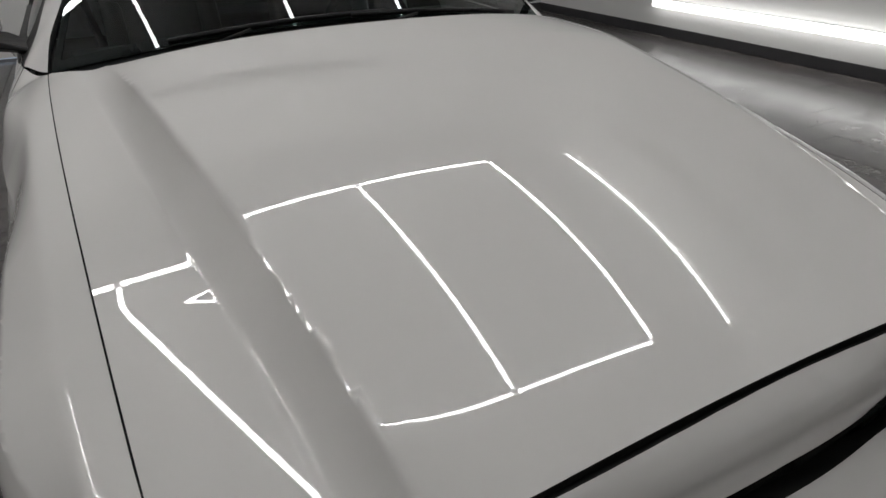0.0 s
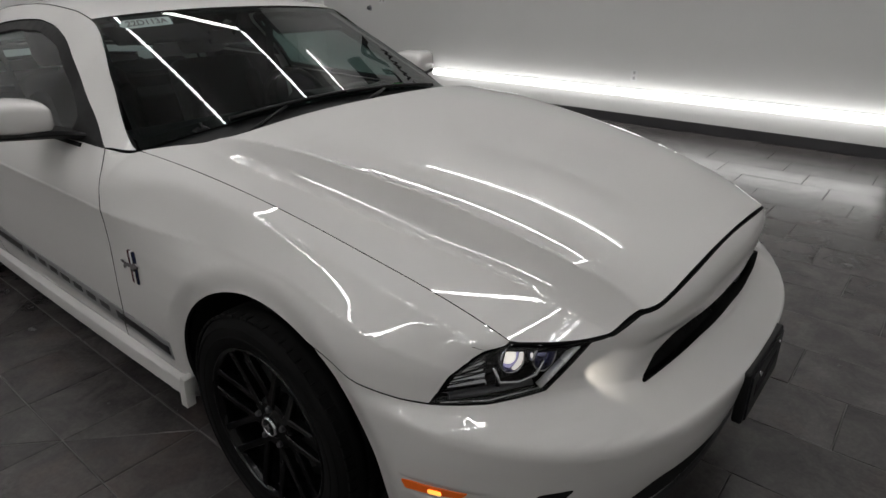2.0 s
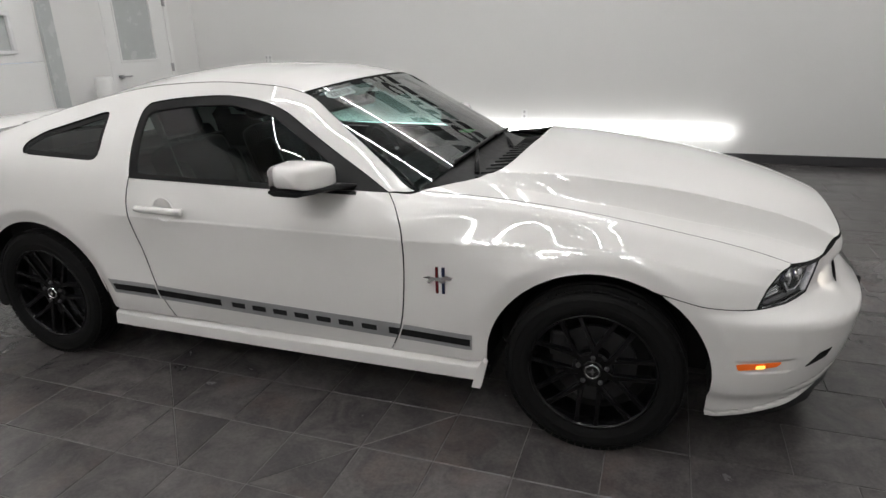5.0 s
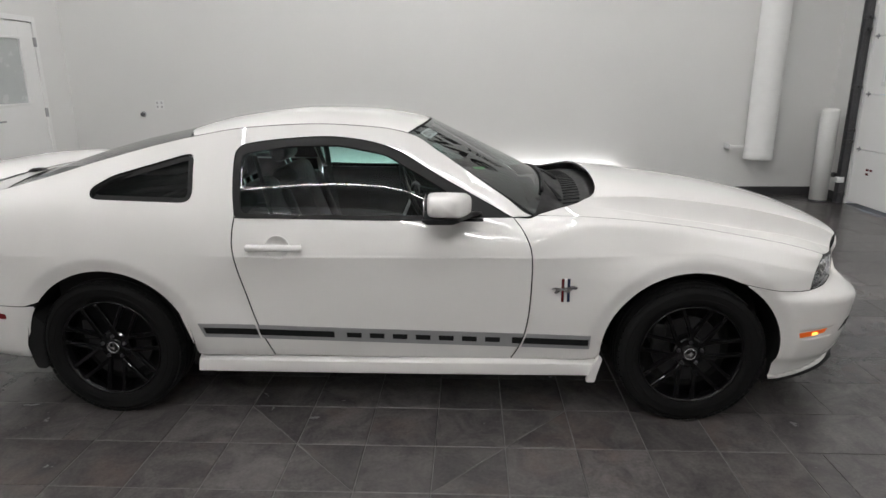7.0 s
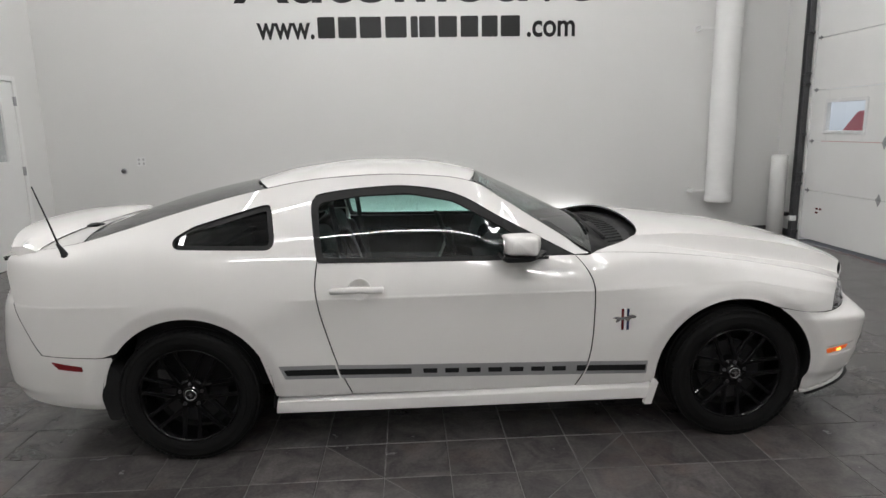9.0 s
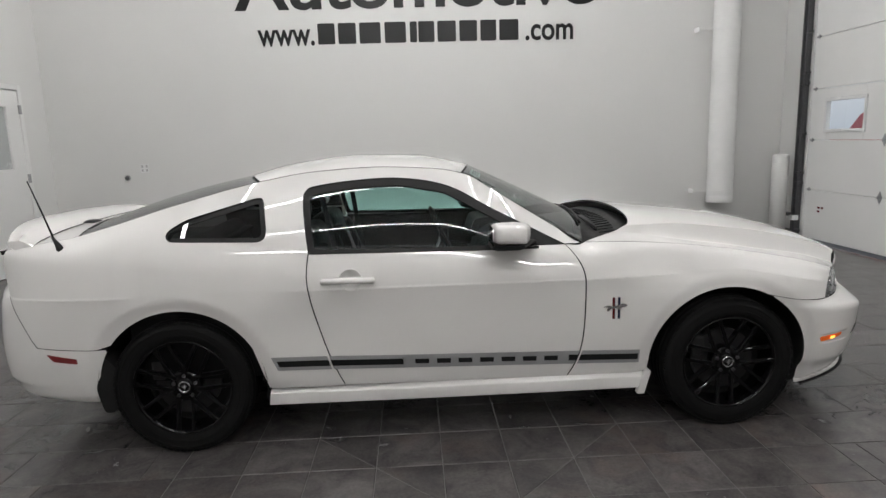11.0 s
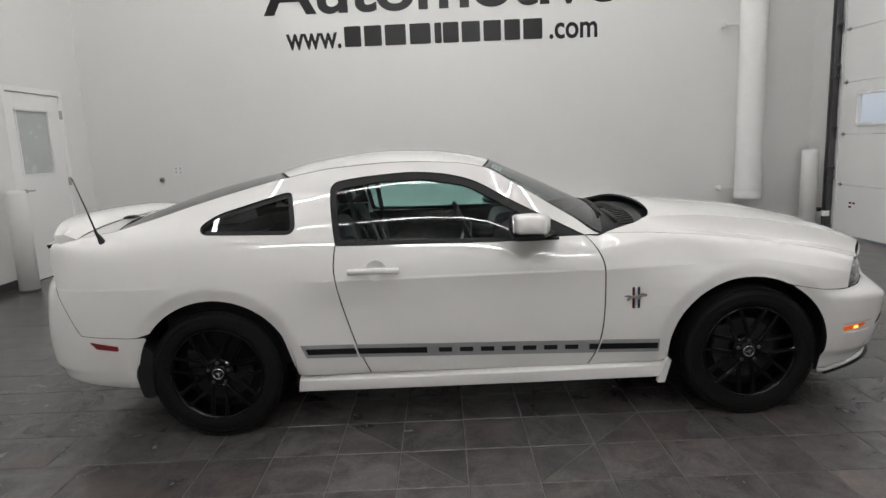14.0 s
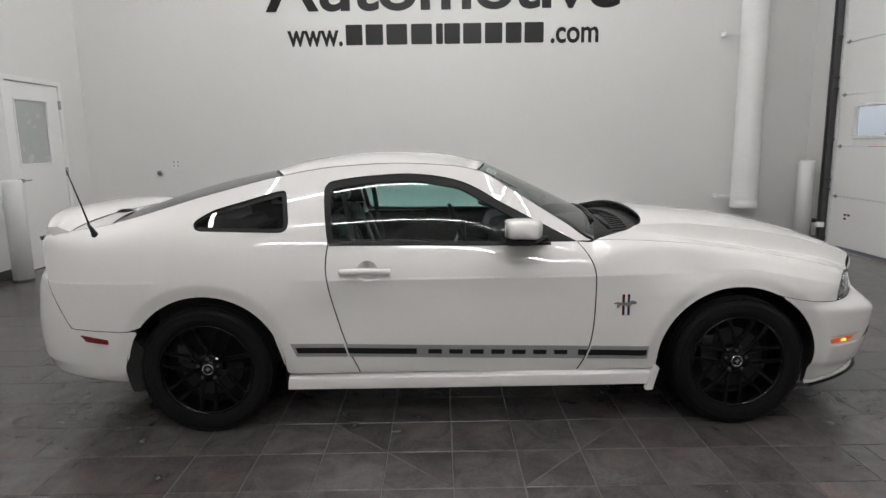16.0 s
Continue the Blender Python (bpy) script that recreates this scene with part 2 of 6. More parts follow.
def prism(outline, depth, m=Matrix(), bevel=0.0):
    """A flat outline (x, y) pulled up by depth in z, then placed by m."""
    bm = bmesh.new()
    f = bm.faces.new([bm.verts.new((x, y, 0)) for x, y in outline])
    r = bmesh.ops.extrude_face_region(bm, geom=[f])
    for v in (g for g in r["geom"] if isinstance(g, bmesh.types.BMVert)):
        v.co.z += depth
    bmesh.ops.recalc_face_normals(bm, faces=bm.faces)
    if bevel:
        bmesh.ops.bevel(bm, geom=list(bm.edges), offset=bevel, segments=2, profile=0.5, affect="EDGES")
    bmesh.ops.transform(bm, matrix=m, verts=bm.verts)
    return bm


def ip(x, table):
    """Smooth interpolation through (x, y) pairs in rising x."""
    n = len(table)
    if x <= table[0][0]:
        return table[0][1]
    if x >= table[-1][0]:
        return table[-1][1]
    i = 0
    while table[i + 1][0] < x:
        i += 1
    (x0, y0), (x1, y1) = table[i], table[i + 1]
    h = x1 - x0
    s = (y1 - y0) / h

    def slope(k):
        if k == 0 or k == n - 1:
            return s
        a = (table[k][1] - table[k - 1][1]) / (table[k][0] - table[k - 1][0])
        b = (table[k + 1][1] - table[k][1]) / (table[k + 1][0] - table[k][0])
        return 0.0 if a * b <= 0 else 2 * a * b / (a + b)

    m0, m1, t = slope(i), slope(i + 1), (x - x0) / h
    return y0 * (2 * t**3 - 3 * t**2 + 1) + m0 * h * (t**3 - 2 * t**2 + t) + y1 * (3 * t**2 - 2 * t**3) + m1 * h * (t**3 - t**2)


def sstep(t):
    t = min(1.0, max(0.0, t))
    return t * t * (3 - 2 * t)


def rounded(points, r=0.02, n=5, keep=()):
    """Rounds the corners of a closed outline; the corners in keep stay sharp."""
    out = []
    k = len(points)
    for i, p in enumerate(points):
        p = Vector(p)
        a, b = Vector(points[i - 1]), Vector(points[(i + 1) % k])
        if i in keep:
            out.append(tuple(p))
            continue
        ra = min(r, (a - p).length * 0.45)
        rb = min(r, (b - p).length * 0.45)
        p0, p1 = p + (a - p).normalized() * ra, p + (b - p).normalized() * rb
        for j in range(n + 1):
            t = j / n
            out.append(tuple(p0 * (1 - t) ** 2 + p * 2 * t * (1 - t) + p1 * t * t))
    return out


def flow(points, n=6, closed=False):
    """A smooth line through points (Catmull-Rom)."""
    pts = [Vector(p) for p in points]
    k = len(pts)
    out = []
    for i in range(k if closed else k - 1):
        g = (lambda j: pts[j % k]) if closed else (lambda j: pts[min(max(j, 0), k - 1)])
        p0, p1, p2, p3 = g(i - 1), g(i), g(i + 1), g(i + 2)
        for j in range(n):
            t = j / n
            out.append(tuple(0.5 * (2 * p1 + (p2 - p0) * t + (2 * p0 - 5 * p1 + 4 * p2 - p3) * t * t + (3 * p1 - p0 - 3 * p2 + p3) * t**3)))
    if not closed:
        out.append(tuple(pts[-1]))
    return out


def shrink(loop, d):
    """Moves a closed 2D outline inwards by d (outwards where d < 0)."""
    area = sum(a[0] * b[1] - b[0] * a[1] for a, b in zip(loop, loop[1:] + loop[:1]))
    s = 1 if area > 0 else -1
    out = []
    k = len(loop)
    for i in range(k):
        p, a, b = Vector(loop[i]), Vector(loop[i - 1]), Vector(loop[(i + 1) % k])
        e0, e1 = (p - a), (b - p)
        if e0.length < 1e-9 or e1.length < 1e-9:
            out.append(tuple(p))
            continue
        n0, n1 = Vector((-e0.y, e0.x)).normalized() * s, Vector((-e1.y, e1.x)).normalized() * s
        m = (n0 + n1)
        m = n0 if m.length < 1e-6 else m.normalized()
        out.append(tuple(p + m * d / max(0.5, m.dot(n0))))
    return out


def dense(loop, step):
    out = []
    for a, b in zip(loop, loop[1:] + loop[:1]):
        a, b = Vector(a), Vector(b)
        n = max(1, math.ceil((b - a).length / step))
        out += [tuple(a.lerp(b, j / n)) for j in range(n)]
    return out


def panel(name, outline, to3d, mat, parent=None, holes=(), gap=0.002, du=0.04, dv=0.04, flange=0.014, lift=0.0, side=1, label="", step=0.03, edge=None):
    """A sheet over a curved surface to3d(u, v) -> Vector, bounded by outline in (u, v), with its edges turned in by flange.
    Its shading follows the true surface. side = -1 mirrors it in y."""
    loops = [dense(shrink(list(outline), gap) if gap else list(outline), step)]
    loops += [dense(shrink(list(h), -gap) if gap else list(h), step) for h in holes]
    bm = bmesh.new()
    for loop in loops:
        vs = [bm.verts.new((u, v, 0)) for u, v in loop]
        for a, b in zip(vs, vs[1:] + vs[:1]):
            bm.edges.new((a, b))
    bmesh.ops.triangle_fill(bm, use_beauty=True, use_dissolve=False, edges=bm.edges[:])
    us, vv = [p[0] for p in loops[0]], [p[1] for p in loops[0]]
    for axis, lo, hi, d in ((0, min(us), max(us), du), (1, min(vv), max(vv), dv)):
        n = max(1, int((hi - lo) / d))
        for k in range(1, n):
            c = lo + (hi - lo) * k / n
            co, no = ((c, 0, 0), (1, 0, 0)) if axis == 0 else ((0, c, 0), (0, 1, 0))
            bmesh.ops.bisect_plane(bm, geom=bm.verts[:] + bm.edges[:] + bm.faces[:], dist=1e-6, plane_co=co, plane_no=no)
    bm.verts.ensure_lookup_table()
    bm.verts.index_update()
    e = 1e-4
    pts, nrm = [], []
    for v in bm.verts:
        u, w = v.co.x, v.co.y
        p = to3d(u, w)
        n = (to3d(u + e, w) - to3d(u - e, w)).cross(to3d(u, w + e) - to3d(u, w - e))
        n = n.normalized() if n.length > 1e-14 else Vector((0, 0, 1))
        pts.append(p)
        nrm.append(n)
    # outward: away from a line inside the car
    total = sum(n.dot(p - Vector((min(1.6, max(-1.6, p.x)), 0, 0.45))) for p, n in zip(pts, nrm))
    sign = 1 if total > 0 else -1
    nrm = [n * sign for n in nrm]
    pts = [p + n * lift for p, n in zip(pts, nrm)]
    faces = []
    for f in bm.faces:
        idx = [v.index for v in f.verts]
        c = sum((nrm[i] for i in idx), Vector())
        a = (pts[idx[1]] - pts[idx[0]]).cross(pts[idx[2]] - pts[idx[0]])
        faces.append(idx if a.dot(c) >= 0 else idx[::-1])
    count = len(faces)
    if flange:
        bedges = [e2 for e2 in bm.edges if len(e2.link_faces) == 1]
        for e2 in bedges:
            i, j = e2.verts[0].index, e2.verts[1].index
            mid = e2.link_faces[0].calc_center_median()
            mid3 = to3d(mid.x, mid.y)
            a, b = pts[i], pts[j]
            out = ((a + b) / 2 - mid3)
            base = len(pts)
            pts += [a, b, b - nrm[j] * flange, a - nrm[i] * flange]
            fn = (b - a).cross(-nrm[i])
            fn = fn.normalized() if fn.length > 1e-12 else nrm[i]
            flip = fn.dot(out) < 0
            fn = -fn if flip else fn
            soft = [(nrm[i] + fn).normalized(), (nrm[j] + fn).normalized(), fn, fn]
            nrm += soft
            faces.append([base, base + 1, base + 2, base + 3][::-1 if flip else 1])
    bm.free()
    if side < 0:
        pts = [Vector((p.x, -p.y, p.z)) for p in pts]
        nrm = [Vector((n.x, -n.y, n.z)) for n in nrm]
        faces = [f[::-1] for f in faces]
    me = bpy.data.meshes.new(name)
    me.from_pydata([tuple(p) for p in pts], [], faces)
    for p in me.polygons:
        p.use_smooth = True
    me.normals_split_custom_set_from_vertices([tuple(n) for n in nrm])
    me.materials.append(mat)
    if edge:
        me.materials.append(edge)
        for q in me.polygons[count:]:
            q.material_index = 1
    ob = new(name, me)
    if parent:
        ob.parent = parent
    if label:
        ob["label"] = label
    return ob



# ---- the room ----
XL, XR, YB, YF, ZC = -5.09, 5.03, 4.923, -6.6, 6.35


def wall(name, lo, hi, mat=WALL):
    return tagged(mesh_object(name, box(lo, hi), mat), "smooth off-white painted wall of the photo bay", "wall", kind="structure")


wall("wall_back", (XL - 0.2, YB, 0), (XR + 0.2, YB + 0.2, ZC))
wall("wall_front", (XL - 0.2, YF - 0.2, 0), (XR + 0.2, YF, ZC))
bm = box((XL - 0.2, YF - 0.2, ZC + 0.04), (XR + 0.2, YB + 0.2, ZC + 0.2))
for k in range(58):
    y = YF + 0.1 + 0.2 * k
    if y < YB - 0.12:
        add_box(bm, (XL - 0.2, y - 0.05, ZC), (XR + 0.2, y + 0.05, ZC + 0.05), 0.0)
ceiling = tagged(mesh_object("ceiling", bm, CEIL), "grey ribbed steel deck ceiling", "ceiling", kind="structure")
slab = tagged(mesh_object("floor", box((XL - 0.2, YF - 0.2, -0.2), (XR + 0.2, YB + 0.2, -0.003)), GROUT), "dark grey clouded porcelain tile floor with pale joints", "floor", kind="structure")
# side walls with their door openings
GY0, GY1, GZ = -1.2, 4.30, 4.0      # overhead door in the right wall
wall("wall_right_far", (XR, GY1, 0), (XR + 0.2, YB, ZC))
wall("wall_right_near", (XR, YF, 0), (XR + 0.2, GY0, ZC))
wall("wall_right_top", (XR, GY0, GZ), (XR + 0.2, GY1, ZC))
LY0, LY1 = -3.0, 2.42               # overhead door in the left wall
DY0, DY1, DZ = 3.36, 4.38, 2.25     # walk-through door
wall("wall_left_near", (XL - 0.2, YF, 0), (XL, LY0, ZC))
wall("wall_left_top", (XL - 0.2, LY0, GZ), (XL, LY1, ZC))
wall("wall_left_mid", (XL - 0.2, LY1, 0), (XL, DY0, ZC))
wall("wall_left_over_door", (XL - 0.2, DY0, DZ), (XL, DY1, ZC))
wall("wall_left_far", (XL - 0.2, DY1, 0), (XL, YB, ZC))


def skirting(lo, hi):
    tagged(mesh_object("baseboard", box(lo, hi, 0.004), SKIRT), "dark grey cove base strip along the wall", "baseboard", kind="structure")


skirting((XL, YB - 0.012, 0), (XR, YB, 0.106))
skirting((XL, DY1 + 0.06, 0), (XL + 0.012, YB - 0.012, 0.106))
skirting((XL, LY1 + 0.2, 0), (XL + 0.012, DY0 - 0.06, 0.106))
skirting((XR - 0.012, GY1 + 0.16, 0), (XR, YB - 0.012, 0.106))


# lamps: twin LED tubes low and high on the back wall, one added opposite, and a suspended frame
def led_bar(a, b, normal, label, n=2, group="linear lights", r=0.024, mat=None):
    a, b = Vector(a), Vector(b)
    mid = (a + b) / 2
    lamp = thing("linear_light", label, "light", group, at=mid)
    d = (b - a) / n
    u = d.normalized()
    for k in range(n):
        p, q = a + d * k + u * 0.012 - mid, a + d * (k + 1) - u * 0.012 - mid
        part("tube", tube(p, q, r, 14), mat or LED, lamp, "glowing white tube", smooth=False)
    nv = Vector(normal)
    side = u.cross(nv)
    back = -nv * (r + 0.006)
    bm = bmesh.new()
    m = Matrix((u, side, nv)).transposed().to_4x4()
    L = (b - a).length / 2
    add_box(bm, (-L, -0.012, -r - 0.016), (L, 0.012, -r - 0.003), 0.002, 1, m)
    for k in range(n + 1):
        x = -L + (b - a).length * k / n
        add_box(bm, (max(-L, x - 0.010), -r - 0.004, -r - 0.016), (min(L, x + 0.010), r + 0.004, r + 0.003), 0.003, 1, m)
    part("mount", bm, WHITEV, lamp)
    if abs(normal[2]) > 0.5:
        for k in (-0.8, 0.8):
            p = u * L * k
            part("hanger", tube(p + Vector((0, 0, r)), p + Vector((0, 0, ZC - mid.z)), 0.004, 6), STEEL, lamp)
    return lamp




def wrap_light(x0, x1, z, label):
    """A wall fixture with a bulging opal lens over two lengths."""
    mid = (x0 + x1) / 2
    lamp = thing("linear_light", label, "light", "linear lights", at=(mid, YB, z))
    lens = rounded([(0.0, -0.036), (-0.052, -0.039), (-0.080, -0.027), (-0.086, 0.0), (-0.080, 0.027), (-0.052, 0.039), (0.0, 0.036)], 0.012, keep=(0, 6))
    for a, b in ((x0, mid - 0.006), (mid + 0.006, x1)):
        part("lens", prism(lens, b - a, Matrix.Translation((a - mid, -0.012, 0)) @ pose(0, 0, 0, 90, 0, 90)), LEDLOW, lamp, "glowing opal lens")
    part("back_plate", box((x0 - mid, -0.012, -0.04), (x1 - mid, 0.0, 0.04), 0.002, 1), WHITEV, lamp)
    part("joint_clip", prism(shrink(lens, -0.002), 0.016, Matrix.Translation((-0.008, -0.012, 0)) @ pose(0, 0, 0, 90, 0, 90)), STEEL, lamp, "dark clip between the lenses")
    return lamp


wrap_light(-2.89, 2.265, 0.338, "long glowing LED fixture low on the back wall")
led_bar((-2.65, YB - 0.06, 5.9), (2.35, YB - 0.06, 5.9), (0, -1, 0), "long glowing LED tube high on the wall, out of view", r=0.03, mat=LEDWALL)
# added fill: unseen tube on the front wall, to brighten the car's flank
led_bar((-2.6, YF + 0.07, 5.2), (2.6, YF + 0.07, 5.2), (0, 1, 0), "long glowing LED tube high on the wall, out of view", r=0.055)
ZT = 6.0
TUBES_Y = (3.3, 0.9, -1.5, -3.9)
for y in TUBES_Y:
    led_bar((-2.7, y, ZT), (2.2, y, ZT), (0, 0, -1), "suspended glowing LED tube of the ceiling frame", group="ceiling frame lights", r=0.03)
for x in (-2.76, 2.26):
    for y0, y1 in zip(TUBES_Y, TUBES_Y[1:]):
        led_bar((x, y0 - 0.03, ZT), (x, y1 + 0.03, ZT), (0, 0, -1), "suspended glowing LED tube of the ceiling frame", 1, "ceiling frame lights", r=0.03)


# floor tiles: staggered oblongs, and a field of squares with cut diagonals where the car stands
def tile_mesh(corners):
    """A tile over the outline corners (x, y) round its middle, with a worn upper edge."""
    n = len(corners)
    inner = shrink(list(corners), 0.0025)
    verts = [(x, y, -0.012) for x, y in corners] + [(x, y, -0.0025) for x, y in corners] + [(x, y, 0.0) for x, y in inner]
    faces = [tuple(range(2 * n, 3 * n))]
    for k in range(n):
        q = (k + 1) % n
        faces += [(k, q, n + q, n + k), (n + k, n + q, 2 * n + q, 2 * n + k)]
    me = bpy.data.meshes.new("tile")
    me.from_pydata(verts, [], faces)
    me.materials.append(TILE)
    return me


def oblong(w, h):
    return [(-w / 2, -h / 2), (w / 2, -h / 2), (w / 2, h / 2), (-w / 2, h / 2)]


TX, TY, SX = 0.63, 0.3215, 0.3075
Y_ROW = -0.835
SQ_X0, SQ_N, SQ_J0, SQ_J1 = -1.346, 10, -6, 5     # the square field: first joint, columns, rows
CUTS = {(2, -1): 1, (6, -1): 0, (5, -2): 0, (3, -2): 1}


def build_floor():
    g = 0.0022
    base, square = tile_mesh(oblong(TX - 2 * g, TY - 2 * g)), tile_mesh(oblong(SX - 2 * g, TY - 2 * g))
    a, c = SX / 2 - g, TY / 2 - g
    halves = ([tile_mesh([(-a, -c), (a, -c), (a, c - 0.004)]), tile_mesh([(-a, -c + 0.004), (a - 0.004, c), (-a, c)])],
              [tile_mesh([(-a, -c), (a, -c), (-a, c - 0.004)]), tile_mesh([(a, -c + 0.004), (a, c), (-a + 0.004, c)])])
    far = bmesh.new()
    pieces, rest = [], []
    sq_x1 = SQ_X0 + SQ_N * SX
    for j in range(math.floor((YF - Y_ROW) / TY), math.ceil((YB - Y_ROW) / TY)):
        yc = Y_ROW + (j + 0.5) * TY
        field = SQ_J0 <= j < SQ_J1
        if field:
            for i in range(SQ_N):
                cut = CUTS.get((i, j))
                for me in ([square] if cut is None else halves[cut]):
                    pieces.append((me, SQ_X0 + (i + 0.5) * SX, yc))
        x0 = -2.33 - 0.2 * j
        for i in range(math.floor((XL - x0) / TX), math.ceil((XR - x0) / TX)):
            xa, xb = x0 + i * TX, x0 + (i + 1) * TX
            spans = [(xa, xb)]
            if field and xb > SQ_X0 and xa < sq_x1:
                spans = [(xa, min(xb, SQ_X0)), (max(xa, sq_x1), xb)]
            for lo, hi in spans:
                lo, hi = max(XL + 0.004, lo + g), min(XR - 0.004, hi - g)
                b, t = max(YF + 0.004, yc - TY / 2 + g), min(YB - 0.016, yc + TY / 2 - g)
                if hi - lo < 0.02 or t - b < 0.02:
                    continue
                whole = hi - lo > 0.62 and t - b > 0.31
                xc = (lo + hi) / 2
                near = -3.2 < xc < 3.4 and -2.5 < yc and (yc < -0.1 or xc > 1.2 or (xc < -1.8 and yc < 2.5))
                if whole and near and len(pieces) < 300:
                    pieces.append((base, xc, yc))
                else:
                    rest.append((lo, hi, b, t))
    for me, xc, yc in pieces:
        o = new("tile", me)
        o.parent = slab
        o.location = (xc, yc, random.uniform(-0.0005, 0.0005))
    for lo, hi, b, t in rest:
        add_box(far, (lo, b, -0.012), (hi, t, random.uniform(-0.0005, 0.0004)))
    part("far_tiles", far, TILE, slab)["kind"] = "stuff"


# lettering on the back wall: generic words as text, the firm's name as plain blocks
def words(text, x, z, size, y=YB - 0.004, align="LEFT"):
    cu = bpy.data.curves.new("lettering", "FONT")
    cu.body, cu.size, cu.extrude, cu.align_x = text, size, 0.002, align
    cu.offset = 0.006 * size / 0.3
    ob = bpy.data.objects.new("lettering", cu)
    scene.collection.objects.link(ob)
    ob.rotation_euler = (radians(90), 0, 0)
    bpy.context.view_layer.update()
    me = bpy.data.meshes.new_from_object(ob.evaluated_get(bpy.context.evaluated_depsgraph_get()))
    bpy.data.objects.remove(ob)
    me.materials.clear()
    me.materials.append(INK)
    return me


def sign_word(parent, text, x0, x1, z, height, cap=True):
    """A word stretched to run from x0 to x1, its capitals height tall."""
    me = words(text, 0, 0, 1.0)
    xs, ys = [v.co.x for v in me.vertices], [v.co.y for v in me.vertices]
    lo, hi, top = min(xs), max(xs), max(ys)
    for v in me.vertices:
        v.co.x = (v.co.x - lo) / (hi - lo) * (x1 - x0)
        v.co.y = v.co.y / top * height
    ob = new("word", me)
    ob.parent = parent
    ob.rotation_euler = (radians(90), 0, 0)
    ob.location = (x0, YB - 0.004, z)
    return ob


def sign_blocks(parent, widths, x0, x1, z, height):
    total = sum(widths)
    x = x0
    for w in widths:
        wide = (x1 - x0) * w / total
        bm = prism(rounded([(x, z), (x + wide * 0.84, z), (x + wide * 0.84, z + height), (x, z + height)], 0.02), 0.004, Matrix.Translation((0, YB, 0)) @ pose(0, 0, 0, 90))
        part("bar", bm, INK, parent)
        x += wide


sign = thing("wall_sign", "black vinyl lettering high on the white wall", "sign")
CAP_Z = 2.785
sign_word(sign, "www.", -2.205, -1.455, CAP_Z, 0.20)
sign_blocks(sign, (1.0, 1.05, 1.25, 1.25, 0.42, 0.95, 1.1, 1.05, 0.95, 1.15), -1.41, 1.34, CAP_Z, 0.27)
sign_word(sign, ".com", 1.385, 2.04, CAP_Z, 0.20)
sign_word(sign, "Automotive", -2.48, 2.33, 3.25, 0.58)
sign_blocks(sign, (1.0, 1.05, 1.25, 1.25, 0.42, 0.95), -2.1, 1.95, 4.05, 0.62)


# grey board with lettering over the left overhead door
board = thing("header_board", "pale grey lettered board above the overhead door", "sign", at=(XL, 0, 0))
part("panel", box((0.0, -3.05, 4.04), (0.03, 2.80, 4.46), 0.006), PALEG, board)
for k, w in enumerate((1.0, 1.05, 1.25, 1.25, 0.42, 0.95, 1.1, 1.05, 0.95, 1.15)):
    y0 = -1.75 + 3.6 * sum((1.0, 1.05, 1.25, 1.25, 0.42, 0.95, 1.1, 1.05, 0.95, 1.15)[:k]) / 10.17
    part("bar", box((0.03, y0, 4.12), (0.034, y0 + 0.3 * w, 4.38), 0.001), INK, board)
tail_word = words(".com", 0, 0, 1.0)
hi = max(v.co.x for v in tail_word.vertices)
for v in tail_word.vertices:
    v.co = Vector((0.034 + v.co.z, 1.92 + 0.70 * v.co.x / hi, 4.12 + 0.26 * v.co.y))
o = new("word", tail_word)
o.parent = board


# round white duct with wall straps
duct = thing("vertical_duct", "white wrapped round duct strapped to the back wall", "duct", at=(4.09, 4.745, 0))
bm = lathe([(0.0, 0.50), (0.172, 0.50), (0.176, 0.505), (0.176, 0.58), (0.173, 0.585)] + [(0.172 - (0.0035 if k % 5 == 0 else 0.0) + 0.0008 * random.random(), 0.6 + k * 0.022 + (0.003 * random.random())) for k in range(262)], 40, "Z")
part("pipe", bm, DUCT, duct, smooth=True)
for z in (0.655, 2.845, 5.1):
    b2 = lathe([(0.1765, z - 0.018), (0.180, z - 0.016), (0.180, z + 0.016), (0.1765, z + 0.018)], 40, "Z")
    part("strap", b2, DUCT, duct, smooth=False)
    b3 = box((-0.36, 0.02, z - 0.014), (-0.16, 0.05, z + 0.014), 0.003)
    add_box(b3, (-0.37, 0.02, z - 0.03), (-0.35, 0.176, z + 0.03), 0.003)
    part("bracket", b3, DUCT, duct)


def bollard(x, y, h):
    ob = thing("bollard", "white sleeved steel bollard on the tile floor", "bollard", "bollards", at=(x, y, 0))
    part("sleeve", lathe([(0, 0), (0.104, 0), (0.104, h - 0.04), (0.100, h - 0.018), (0.085, h - 0.004), (0.05, h), (0, h)], 32, "Z"), BOLLARD, ob, smooth=True)
    part("foot_ring", lathe([(0.105, 0.0), (0.108, 0.0), (0.108, 0.018), (0.105, 0.02)], 32, "Z"), SKIRT, ob)
    return ob


bollard(4.79, 4.48, 1.15)
bollard(-4.86, 2.94, 1.13)

# outlets and a round knob on the back wall
for x, z, w in ((-3.87, 1.218, 0.12), (-0.16, 0.515, 0.075)):
    o = thing("wall_outlet", "white plastic outlet plate on the wall", "outlet", "wall outlets", at=(x, YB, z))
    part("plate", box((-w / 2, -0.007, -0.06), (w / 2, 0, 0.06), 0.003), WHITEV, o)
    for dx in ((-0.03, 0.03) if w > 0.1 else (0,)):
        for dz in (-0.027, 0.027):
            part("socket", box((dx - 0.013, -0.0095, dz - 0.016), (dx + 0.013, -0.006, dz + 0.016), 0.002), PALEG, o)
